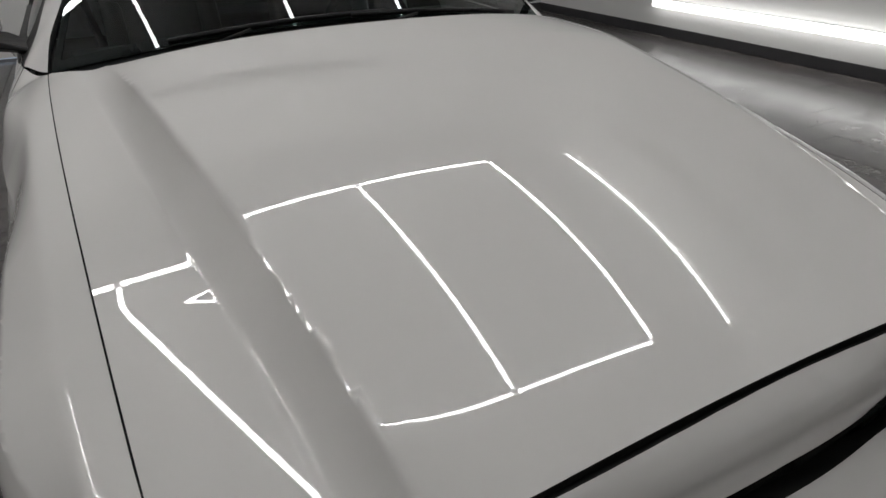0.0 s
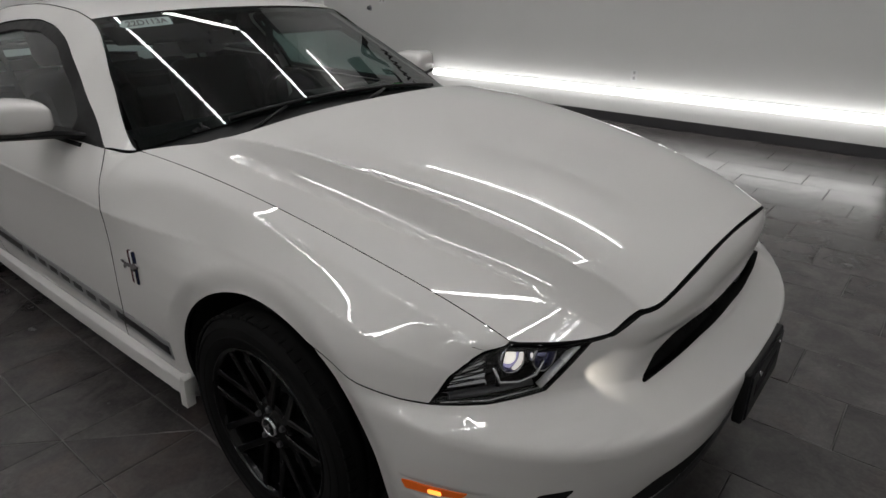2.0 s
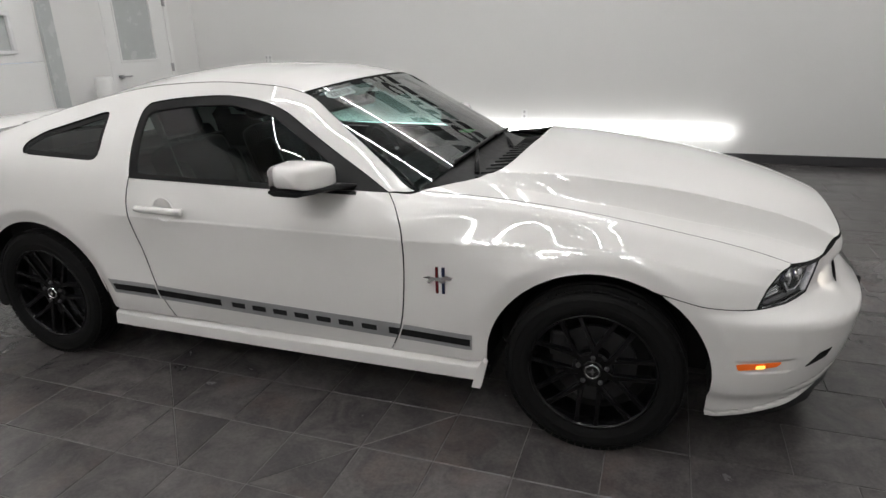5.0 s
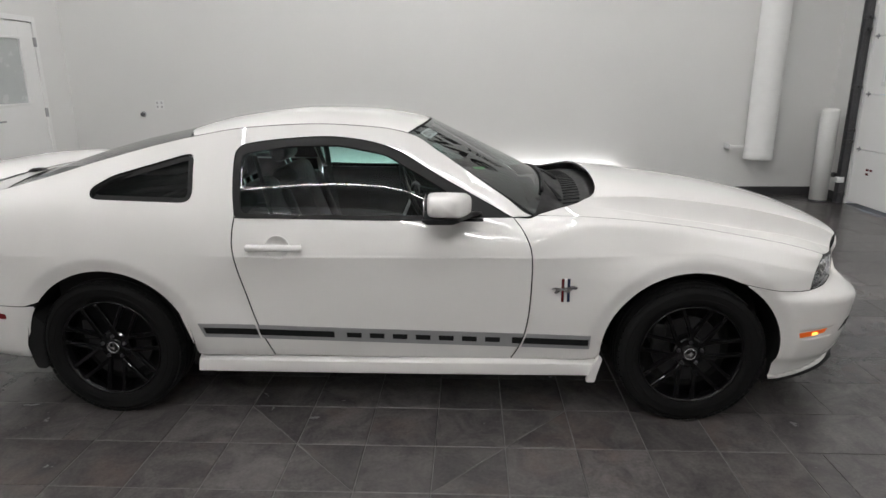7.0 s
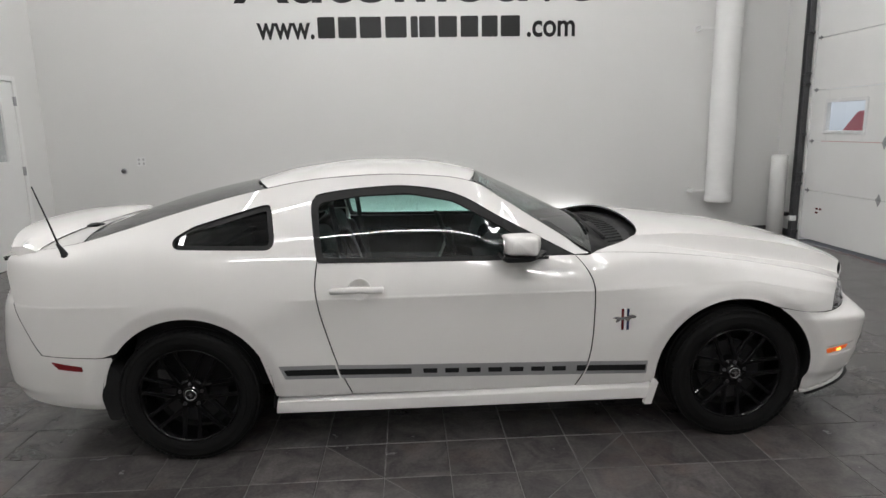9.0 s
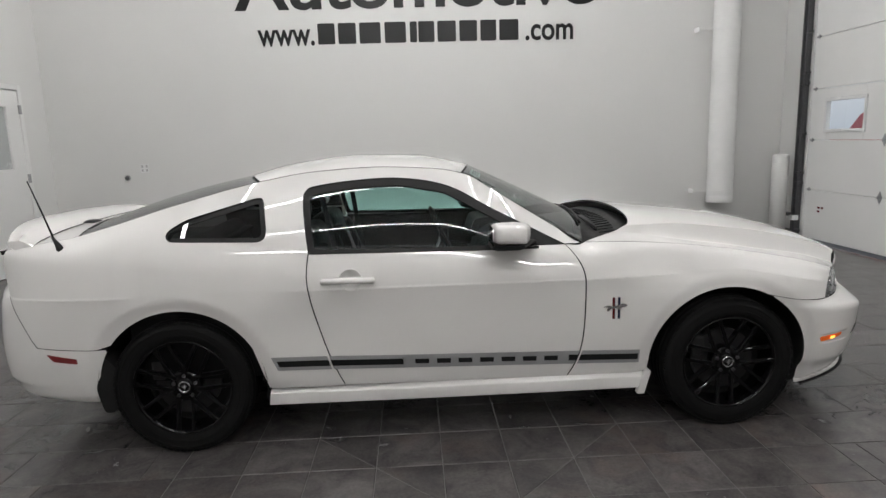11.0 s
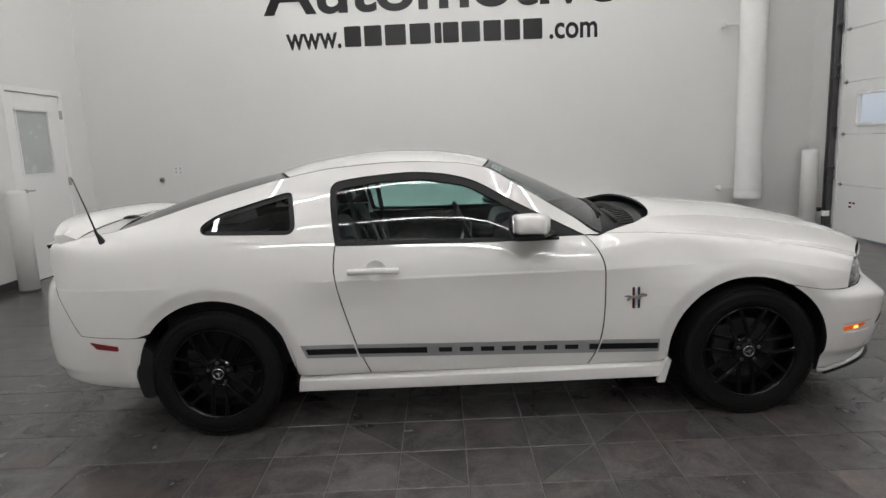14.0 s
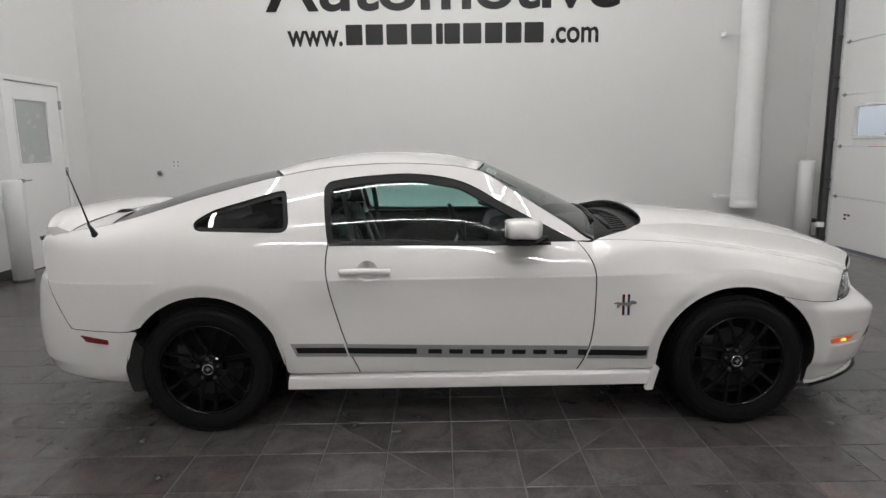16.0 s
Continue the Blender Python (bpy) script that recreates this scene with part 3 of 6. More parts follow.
k = thing("wall_stop", "round dark metal door stop on the white wall", "door stop", at=(-4.11, YB, 1.095))
part("rose", lathe([(0, -0.012), (0.034, -0.012), (0.04, -0.004), (0.04, 0)], 24), GALV, k, smooth=True)
part("plunger", lathe([(0, -0.05), (0.02, -0.05), (0.026, -0.04), (0.026, -0.012)], 24), STEEL, k, smooth=True)


# overhead doors
def overhead_door(name, x, inward, y0, y1, z1, windows, label):
    """inward: +1 where the room lies towards +x."""
    door = tagged(new(name), label, "garage door", kind="structure")
    door.location = (x, 0, 0)
    n = 6
    h = 0.6475
    s = inward
    xs = sorted((-0.06 * s, -0.02 * s))
    for k in range(n + 1):
        lo, hi = 0.035 + k * h, min(z1 + 0.05, 0.035 + (k + 1) * h)
        if hi - lo < 0.1:
            continue
        cuts = sorted(w for w in windows if w[2] == k)
        y = y0
        bm = bmesh.new()
        for a, b, _ in cuts:
            add_box(bm, (xs[0], y, lo + 0.003), (xs[1], a, hi - 0.003), 0.004, 1)
            add_box(bm, (xs[0], a, lo + 0.003), (xs[1], b, lo + 0.135), 0.004, 1)
            add_box(bm, (xs[0], a, hi - 0.165), (xs[1], b, hi - 0.003), 0.004, 1)
            y = b
        add_box(bm, (xs[0], y, lo + 0.003), (xs[1], y1, hi - 0.003), 0.004, 1)
        # shallow pressed ribs
        part("section", bm, DOORP, door)
        for a, b, _ in cuts:
            fb = bmesh.new()
            f0, f1 = lo + 0.135, hi - 0.165
            for q in ((a - 0.04, f0 - 0.04, b + 0.04, f0), (a - 0.04, f1, b + 0.04, f1 + 0.04), (a - 0.04, f0, a, f1), (b, f0, b + 0.04, f1)):
                fx = sorted((-0.02 * s, 0.0))
                add_box(fb, (fx[0], q[0], q[1]), (fx[1], q[2], q[3]), 0.005, 1)
            part("window_frame", fb, WHITEV, door)
            pb = bmesh.new()
            px = -0.043 * s
            pb.faces.new([pb.verts.new(q) for q in ((px, a, f0), (px, b, f0), (px, b, f1), (px, a, f1))])
            o = part("pane", pb, CLEAR if s < 0 else FROST, door)
            o.visible_shadow = False
    return door


rd = overhead_door("garage_door_right", XR, -1, GY0, GY1, GZ, [(3.30, 3.96, 2), (1.6, 2.26, 2), (0.0, 0.66, 2)], "white sectional overhead door with small windows")
overhead_door("garage_door_left", XL, 1, LY0, LY1, GZ, [(1.50, 2.08, 2), (-0.2, 0.38, 2)], "white sectional overhead door with small windows")
for z in (0.685, 1.33, 1.98, 2.63):
    for y in (2.95, 1.25, 4.22):
        f = 0.35 if y > 4 else 0.8
        hb = prism([(-0.09 * f, 0), (0, 0.05 * f), (0.09 * f, 0), (0, -0.05 * f)], 0.008, Matrix.Translation((XR + 0.02, y, z)) @ pose(0, 0, 0, 0, -90, 0), 0.002)
        add_tube(hb, (XR + 0.012, y - 0.03, z), (XR + 0.012, y + 0.03, z), 0.012, 8)
        part("hinge", hb, GALV, rd, "galvanised hinge plate").matrix_parent_inverse = Matrix.Translation((-XR, 0, 0))
bm = bmesh.new()
for y, z in ((4.0, 0.46), (3.93, 0.46), (4.0, 0.41)):
    add_box(bm, (XR + 0.017, y - 0.025, z - 0.012), (XR + 0.0195, y + 0.025, z + 0.012))
part("warning_label", bm, REDV, rd, "small faded warning sticker").matrix_parent_inverse = Matrix.Translation((-XR, 0, 0))


def door_track(x, y, s, label):
    t = tagged(new("trim"), label, "door track", kind="structure")
    bm = bmesh.new()
    add_box(bm, (x - 0.09 if s < 0 else x, y - 0.02, 0.0), (x if s < 0 else x + 0.09, y + 0.0, 5.0), 0.003, 1)
    add_box(bm, (x - 0.10 if s < 0 else x + 0.06, y - 0.05, 0.0), (x - 0.06 if s < 0 else x + 0.10, y + 0.04, 5.0), 0.003, 1)
    part("rail", bm, STEEL, t)
    part("angle", box((x - 0.02 if s < 0 else x, y, 0), (x if s < 0 else x + 0.02, y + 0.15, 5.0), 0.002), STEEL, t)
    for z in [0.12 + 0.6475 * k for k in range(8)] + [0.9, 2.2, 3.4]:
        b = box((x - 0.115 if s < 0 else x, y - 0.07, z - 0.018), (x - 0.02 if s < 0 else x + 0.115, y - 0.02, z + 0.018), 0.004)
        add_tube(b, (x + 0.06 * s, y - 0.10, z), (x + 0.06 * s, y, z), 0.018, 12)
        part("roller", b, STEEL, t)
    part("slot_strip", box((x - 0.112 if s < 0 else x + 0.10, y - 0.012, 0.02), (x - 0.10 if s < 0 else x + 0.112, y + 0.012, 5.0), 0.001), STEEL, t)
    return t


door_track(XR, GY1 + 0.06, -1, "galvanised vertical track of the overhead door")
tagged(mesh_object("trim_left", box((XL, LY1, 0), (XL + 0.05, LY1 + 0.17, GZ), 0.004), FROST), "grey side seal of the overhead door", "trim", kind="structure")
tagged(mesh_object("photo_eye", box((XR - 0.14, 4.30, 0.26), (XR - 0.05, 4.36, 0.33), 0.006), WHITEV), "small white safety sensor on the door track", "sensor")
tagged(mesh_object("sensor_cable_box", box((XR - 0.09, 4.47, 0.30), (XR - 0.012, 4.60, 0.345), 0.006), SKIRT), "small black box beside the door track", "junction box")

# walk-through door
dr = tagged(new("door_1"), "white steel door with a frosted window", "door", kind="structure")
dr.location = (XL, 0, 0)
bm = bmesh.new()
gy0, gy1, gz0, gz1 = 3.52, 4.12, 1.285, 2.035
for lo, hi in (((DY0 + 0.005, 0.01), (gy0, DZ - 0.015)), ((gy1, 0.01), (DY1 - 0.005, DZ - 0.015)), ((gy0, 0.01), (gy1, gz0)), ((gy0, gz1), (gy1, DZ - 0.015))):
    add_box(bm, (-0.06, lo[0], lo[1]), (-0.015, hi[0], hi[1]), 0.001, 1)
part("leaf", bm, DOORP, dr)
# added sheet behind the leaf, closes the dark gaps round its edges
part("leaf_backing", box((-0.085, DY0, 0.0), (-0.064, DY1, DZ), 0.002, 1), DOORP, dr)
part("window_pane", box((-0.045, gy0, gz0), (-0.035, gy1, gz1)), FROST, dr, "frosted grey pane")
bm = bmesh.new()
for q in ((gy0 - 0.03, gz0 - 0.03, gy1 + 0.03, gz0), (gy0 - 0.03, gz1, gy1 + 0.03, gz1 + 0.03), (gy0 - 0.03, gz0, gy0, gz1), (gy1, gz0, gy1 + 0.03, gz1)):
    add_box(bm, (-0.016, q[0], q[1]), (-0.006, q[2], q[3]), 0.004, 1)
part("window_frame", bm, DOORP, dr)
bm = bmesh.new()
for q in ((DY0 - 0.06, 0, DY0 + 0.004, DZ + 0.06), (DY1 - 0.004, 0, DY1 + 0.06, DZ + 0.06), (DY0 + 0.004, DZ - 0.003, DY1 - 0.004, DZ + 0.06)):
    add_box(bm, (-0.06, q[0], q[1]), (0.004, q[2], q[3]), 0.003, 1)
part("door_frame", bm, DOORP, dr)
for z in (2.01, 1.155, 0.25):
    hb = box((-0.018, DY1 - 0.015, z - 0.055), (0.006, DY1 + 0.02, z + 0.055), 0.002)
    add_tube(hb, (0.008, DY1 + 0.004, z - 0.055), (0.008, DY1 + 0.004, z + 0.055), 0.009, 10)
    part("hinge", hb, GALV, dr, "steel hinge")
hb = tube((-0.015, 3.43, 1.09), (0.045, 3.43, 1.09), 0.022, 14)
add_tube(hb, (0.045, 3.43, 1.09), (0.045, 3.57, 1.09), 0.010, 10)
part("door_handle", hb, GALV, dr, "steel lever handle")

# daylight outside the overhead door's windows
OUT, nt, b, out = material("outside_light")
tc = nt.nodes.new("ShaderNodeTexCoord")
ramp = nt.nodes.new("ShaderNodeValToRGB")
sep = nt.nodes.new("ShaderNodeSeparateXYZ")
nt.links.new(tc.outputs["Object"], sep.inputs[0])
mr = nt.nodes.new("ShaderNodeMapRange")
set_in(mr, From_Min=0.0, From_Max=3.2)
nt.links.new(sep.outputs["Z"], mr.inputs["Value"])
nt.links.new(mr.outputs[0], ramp.inputs[0])
ramp.color_ramp.elements[0].color = (0.45, 0.47, 0.52, 1)
ramp.color_ramp.elements[1].color = (0.90, 0.95, 1.0, 1)
e = ramp.color_ramp.elements.new(0.5)
e.color = (0.66, 0.72, 0.80, 1)
nt.links.new(ramp.outputs[0], b.inputs["Emission Color"])
b.inputs["Emission Strength"].default_value = 0.9
b.inputs["Base Color"].default_value = (0, 0, 0, 1)
tagged(mesh_object("backdrop", box((13, -6, -0.5), (13.1, 16, 7)), OUT), "bright hazy daylight outside", "backdrop", kind="structure")
tagged(mesh_object("ground", box((XR + 0.2, -6, -0.25), (13, 16, -0.05)), FROST), "pale concrete yard outside the door", "ground", kind="structure")


# a red pickup parked in the yard
truck = thing("parked_pickup", "red pickup truck parked outside the overhead door", "car", at=(9.6, 9.9, -0.05))
tm = Matrix.Translation((0.9, 0, 0)) @ pose(0, 0, 0, 90, 0, 90)
part("body", prism(rounded([(-2.6, 0.55), (2.5, 0.55), (2.6, 0.8), (2.5, 1.15), (1.5, 1.28), (0.9, 1.86), (-0.5, 1.90), (-0.75, 1.32), (-2.6, 1.28)], 0.10), 1.8, tm), RED, truck)
part("side_window", prism(rounded([(1.25, 1.32), (0.82, 1.76), (-0.38, 1.80), (-0.5, 1.34)], 0.05), 1.82, Matrix.Translation((0.01, 0, 0)) @ tm), FROST, truck)
for y in (-1.6, 1.6):
    for x in (-0.85, 0.72):
        part("wheel", lathe([(0, 0), (0.36, 0), (0.40, 0.03), (0.40, 0.2), (0.36, 0.24), (0, 0.24)], 28, "X", (x, y, 0.40)), RUBBER, truck, smooth=True)



# ---- the car: body surfaces, x forward, right side at -y ----
W_T = ((-2.3, 0.86), (-1.95, 0.905), (-1.7, 0.925), (-1.36, 0.935), (-1.0, 0.926), (-0.6, 0.916), (0.0, 0.913), (0.6, 0.911), (1.0, 0.918), (1.36, 0.925), (1.7, 0.897))
D_T = ((0.12, 0.11), (0.20, 0.075), (0.26, 0.055), (0.31, 0.024), (0.40, 0.008), (0.55, 0.0), (0.68, 0.002), (0.80, 0.012), (0.90, 0.03), (1.0, 0.06), (1.1, 0.1))
RY_T = ((-2.4, 0.70), (-2.1, 0.752), (-1.9, 0.738), (-1.5, 0.67), (-1.1, 0.61), (-0.8, 0.585), (-0.4, 0.575), (0.06, 0.585), (0.35, 0.684), (0.63, 0.771), (1.0, 0.757), (1.36, 0.740), (1.99, 0.702), (2.1, 0.69))
RZ_T = ((-2.4, 0.98), (-2.1, 1.035), (-1.9, 1.062), (-1.7, 1.112), (-1.4, 1.20), (-1.0, 1.298), (-0.7, 1.343), (-0.4, 1.356), (-0.1, 1.340), (0.06, 1.308), (0.2, 1.226), (0.35, 1.131), (0.5, 1.036), (0.63, 0.955), (0.64, 0.955), (1.0, 0.938), (1.36, 0.897), (1.7, 0.830), (1.99, 0.756), (2.1, 0.72))
NX_T = ((0.12, 2.22), (0.172, 2.285), (0.185, 2.298), (0.22, 2.298), (0.232, 2.285), (0.245, 2.272), (0.30, 2.288), (0.40, 2.318), (0.48, 2.334), (0.535, 2.340), (0.546, 2.338), (0.556, 2.328), (0.60, 2.285), (0.62, 2.258), (0.635, 2.240), (0.66, 2.230), (0.70, 2.230), (0.76, 2.234), (0.79, 2.226), (0.82, 2.204), (0.86, 2.160))
NN_T = ((0.12, 2.5), (0.52, 2.55), (0.62, 2.08), (0.85, 2.0))
TX_T = ((0.12, -2.2), (0.2, -2.3), (0.27, -2.37), (0.37, -2.435), (0.5, -2.445), (0.73, -2.42), (0.88, -2.345), (0.97, -2.28), (1.05, -2.2))
ARCHES = ((1.355, 0.335, 0.408, 0.383), (-1.358, 0.335, 0.392, 0.383))
X0, X1 = 1.64, -1.66


def rail_y(x):
    """Half-width at the hood seam, and further back at the roof rail."""
    g = x - 0.64
    return 0.771 - 0.036 * g - 0.012 * g * g if g > 0 else ip(x, RY_T)


def rail_z(x):
    g = x - 0.64
    return 0.955 - 0.008 * g - 0.104 * g * g + 0.44 * max(0.0, x - 1.55) ** 2 * max(-0.04, 2.0 - x) if g > 0 else ip(x, RZ_T)


def side_mid(x, z):
    """Half-width of the flank, without the wheel openings and the rounded ends."""
    y = ip(x, W_T) - ip(z, D_T)
    # crease along the doors, and its echo on the tail
    c = sstep((1.18 - x) / 0.25) * sstep((x + 0.95) / 0.3) + 0.7 * sstep((-1.5 - x) / 0.15) * sstep((x + 2.05) / 0.15)
    if c > 0:
        y += c * 0.015 * (max(0.0, 1 - (0.795 - z) / 0.15) ** 2 if z < 0.795 else sstep(1 - (z - 0.795) / 0.034))
    # the front fender leans in above the wheel
    f = sstep((x - 0.66) / 0.5)
    if f > 0:
        y -= f * ip(z, ((0.60, 0.0), (0.68, 0.008), (0.74, 0.026), (0.80, 0.052), (0.90, 0.085)))
    # scooped flank ahead of the rear wheel
    return y - 0.016 * math.exp(-((x + 0.72) / 0.22) ** 2 - ((z - 0.60) / 0.13) ** 2)


def arch_term(x, z):
    """The turned-in band round the wheel openings."""
    d = 0.0
    for cx, cz, rx, rz in ARCHES:
        q = math.hypot((x - cx) / rx, (z - cz) / rz)
        if q < 1.19 and z > 0.15:
            d = 0.020 * sstep(max(0.0, 1.19 - max(q, 0.98)) / 0.21)
    return d


def side_y(x, z):
    """Half-width of the body at x, z, with the rounded corners fore and aft."""
    if x > X0:
        a, n = ip(z, NX_T) - X0, ip(z, NN_T)
        t = min(1.0, (x - X0) / a)
        y = side_mid(X0, z) * max(1e-6, 1 - t**n) ** (1 / n)
    elif x < X1:
        a, n = X1 - ip(z, TX_T), 3.0
        t = min(1.0, (X1 - x) / a)
        y = side_mid(X1, z) * max(1e-6, 1 - t**n) ** (1 / n)
    else:
        y = side_mid(x, z)
    return y - arch_term(x, z)


def z_shoulder(x):
    return min(0.80, rail_z(x) - 0.085)


K_T = ((-2.1, 0.76, 0.93), (-1.7, 0.64, 0.76), (-1.3, 0.47, 0.58), (-0.9, 0.36, 0.53), (-0.2, 0.27, 0.64), (0.4, 0.26, 0.67), (0.7, 0.60, 0.80), (1.2, 0.66, 0.78))


def top_curve(x, s):
    za = z_shoulder(x)
    ya = side_y(x, za)
    yb, zb = rail_y(x), rail_z(x)
    k1, k2 = ip(x, tuple((a, b) for a, b, _ in K_T)), ip(x, tuple((a, c) for a, _, c in K_T))
    dz = zb - za
    c1 = (ya - 0.15 * k1 * dz, za + k1 * dz)
    c2 = (yb + ip(x, ((-1.3, 0.84), (-0.9, 0.80), (-0.2, 0.62), (0.4, 0.6), (0.8, 0.80))) * (ya - yb), za + k2 * dz)
    t = 1 - s
    y = t**3 * ya + 3 * t * t * s * c1[0] + 3 * t * s * s * c2[0] + s**3 * yb
    z = t**3 * za + 3 * t * t * s * c1[1] + 3 * t * s * s * c2[1] + s**3 * zb
    k = sstep((x - 0.58) / 0.46)
    if k > 0:
        # the fender turns over a tighter shoulder
        yc = min(ya - 0.02, yb + 0.056)
        zc = zb - 0.016
        w = 4.5
        d = t * t + 2 * w * s * t + s * s
        y += k * ((t * t * ya + 2 * w * s * t * yc + s * s * yb) / d - y)
        z += k * ((t * t * za + 2 * w * s * t * zc + s * s * zb) / d - z)
    return y, z


Z_LOW = 0.16


def flank(x, v):
    """The right flank: v 0..1 up to the shoulder, 1..2 over it to the roof rail or hood seam."""
    if v <= 1:
        z = Z_LOW + v * (z_shoulder(x) - Z_LOW)
        return Vector((x, -side_y(x, z), z))
    y, z = top_curve(x, v - 1)
    return Vector((x, -y, z))


def v_at(x, z):
    za = z_shoulder(x)
    if z <= za:
        return (z - Z_LOW) / (za - Z_LOW)
    lo, hi = 0.0, 1.0
    for _ in range(30):
        mid = (lo + hi) / 2
        lo, hi = (mid, hi) if top_curve(x, mid)[1] < z else (lo, mid)
    return 1 + lo


def on_flank(points, step=0.03):
    return [(x, v_at(x, z)) for x, z in dense(list(points), step)]


def open_dense(points, step=0.03):
    out = []
    for a, b in zip(points, points[1:]):
        a, b = Vector(a), Vector(b)
        n = max(1, math.ceil((b - a).length / step))
        out += [tuple(a.lerp(b, j / n)) for j in range(n)]
    return out + [tuple(points[-1])]


def flank_line(points, step=0.03):
    return [(x, v_at(x, z)) for x, z in open_dense(points, step)]


def rail_line(x0, x1, n=40):
    return [(x0 + (x1 - x0) * k / n, 2.0) for k in range(n + 1)]


def arch_line(k, a0, a1, n=36, grow=0.0):
    cx, cz, rx, rz = ARCHES[k]
    return [(cx + (rx + grow) * math.cos(radians(a0 + (a1 - a0) * j / n)), cz + (rz + grow) * math.sin(radians(a0 + (a1 - a0) * j / n))) for j in range(n + 1)]


# hood
def dome_edge(x):
    """Half-width of the raised middle of the hood."""
    return min(0.549 - 0.135 * (x - 1.5), rail_y(max(0.64, x)) - 0.115)


def hood_z(x, y):
    y = abs(y)
    g = x - 1.25
    d = max(0.0, g)
    k = sstep((x - 0.74) / 0.56)
    zc = 1.0353 - 0.1062 * g + 0.0098 * d**2 - 0.1326 * d**3
    zs, ys = rail_z(max(0.64, x)), rail_y(max(0.64, x))
    q = y / ys
    back = zc - (zc - zs) * (0.45 * q * q + 0.55 * q**4)
    # towards the nose: a crisp crease, a sloping band, then a strip to the fender seam
    yd, wide = dome_edge(x), 0.052
    crown = max(0.07, 0.0986 + 0.1236 * (x - 1.4))
    brow = 0.002 + 0.014 * sstep((x - 2.05) / 0.14)
    if y <= yd:
        fore = zc - crown * y * y - 0.061 * y**4 - brow * (y / yd) ** 14
    else:
        r = 0.043 + 0.36 * max(0.0, min(x, 2.05) - 1.69)
        w = max(0.0, ys - y)
        strip = zs + r * w
        t = (y - yd) / wide
        if t < 1:
            w0 = ys - yd
            strip += (zc - crown * yd * yd - 0.061 * yd**4 - brow - zs - r * w0) * (1 - t) ** 1.7
        fore = strip
    return back + (fore - back) * k


V_EDGE = 0.498


def hood_y(x, v):
    """Across the hood: v 0 in the middle, V_EDGE on the crease, 1 at the fender seam."""
    a, yd, ys = abs(v), dome_edge(x), rail_y(max(0.64, x))
    y = yd * a / V_EDGE if a <= V_EDGE else yd + (ys - yd) * (a - V_EDGE) / (1 - V_EDGE)
    return y if v >= 0 else -y


def hood_v(x, y):
    a, yd, ys = abs(y), dome_edge(x), rail_y(max(0.64, x))
    v = V_EDGE * a / yd if a <= yd else V_EDGE + (1 - V_EDGE) * (a - yd) / (ys - yd)
    return v if y >= 0 else -v


def hood(x, v):
    y = hood_y(x, v)
    return Vector((x, -y, hood_z(x, y)))


def wrap(phi, z, x0, end, n, way):
    """A rounded end of the body: phi 0 at the middle, 90 where the flank begins, more along the flank; degrees."""
    q, sg = abs(phi), (1 if phi >= 0 else -1)
    ym = side_mid(x0, z)
    if q > 90:
        x = x0 - way * ym * math.tan(radians(q - 90))
        y = side_mid(x, z)
    else:
        c, s = math.cos(radians(q)), math.sin(radians(q))
        r = ((c / abs(end - x0)) ** n + (s / ym) ** n) ** (-1 / n)
        x, y = x0 + way * r * c, r * s
    return Vector((x, -sg * (y - arch_term(x, z)), z))


CHIN_T = ((0.0, 0.262), (0.50, 0.262), (0.545, 0.244), (0.665, 0.212), (0.80, 0.168))


def window(a, lo, hi, soft):
    return sstep((a - lo) / soft) * sstep((hi - a) / soft)


def fascia(u, v):
    """The nose below the hood; u is hundredths of a degree turn."""
    q = abs(u)
    # the shelf's crease climbs towards the wheel
    lift = 0.045 * sstep((q - 0.36) / 0.38) * (1 - sstep((v - 0.585) / 0.05)) * sstep((v - 0.44) / 0.06)
    z = v - lift
    n = ip(z, NN_T) + 0.6 * (1 - sstep((q - 0.36) / 0.12)) * sstep((v - 0.68) / 0.06)
    p = wrap(u * 100, v, X0, ip(z, NX_T), n, 1)
    # recess round the side marker, groove above the chin
    dent = 0.005 * window(q, 0.640, 0.782, 0.012) * window(v, 0.398, 0.452, 0.008)
    dent += 0.006 * math.exp(-(((v - ip(q, CHIN_T) - 0.022) / 0.006) ** 2)) * sstep((q - 0.5) / 0.05)
    # pressed line below the corner vent
    dent += 0.006 * math.exp(-(((v - ip(q, CHIN_T) - 0.085) / 0.007) ** 2)) * window(q, 0.44, 0.66, 0.03)
    c, sg = math.cos(radians(min(90, q * 100))), 1 if u >= 0 else -1
    # the nose stands proud beside the grille
    dent -= 0.022 * math.exp(-(((q - 0.428) / 0.055) ** 2) - ((v - 0.652) / 0.045) ** 2)
    return Vector((p.x - dent * c, p.y + sg * dent * math.sqrt(1 - c * c), p.z))


def tail(u, v):
    return wrap(u * 100, v, X1, ip(v, TX_T), 3.0, -1)


def end_uv(x, z, x0, way):
    y = side_y(x, z) + arch_term(x, z)
    d = way * (x - x0)
    return (math.degrees(math.atan2(y, d)) / 100 if d >= 0 else 0.9 + math.degrees(math.atan2(-d, side_mid(x0, z))) / 100, z)


def skin(x, z):
    """Half-width of the flank with its shoulder."""
    return -flank(x, v_at(x, z)).y


car = thing("car", "white two-door coupe with black wheels on a tile floor", "car")

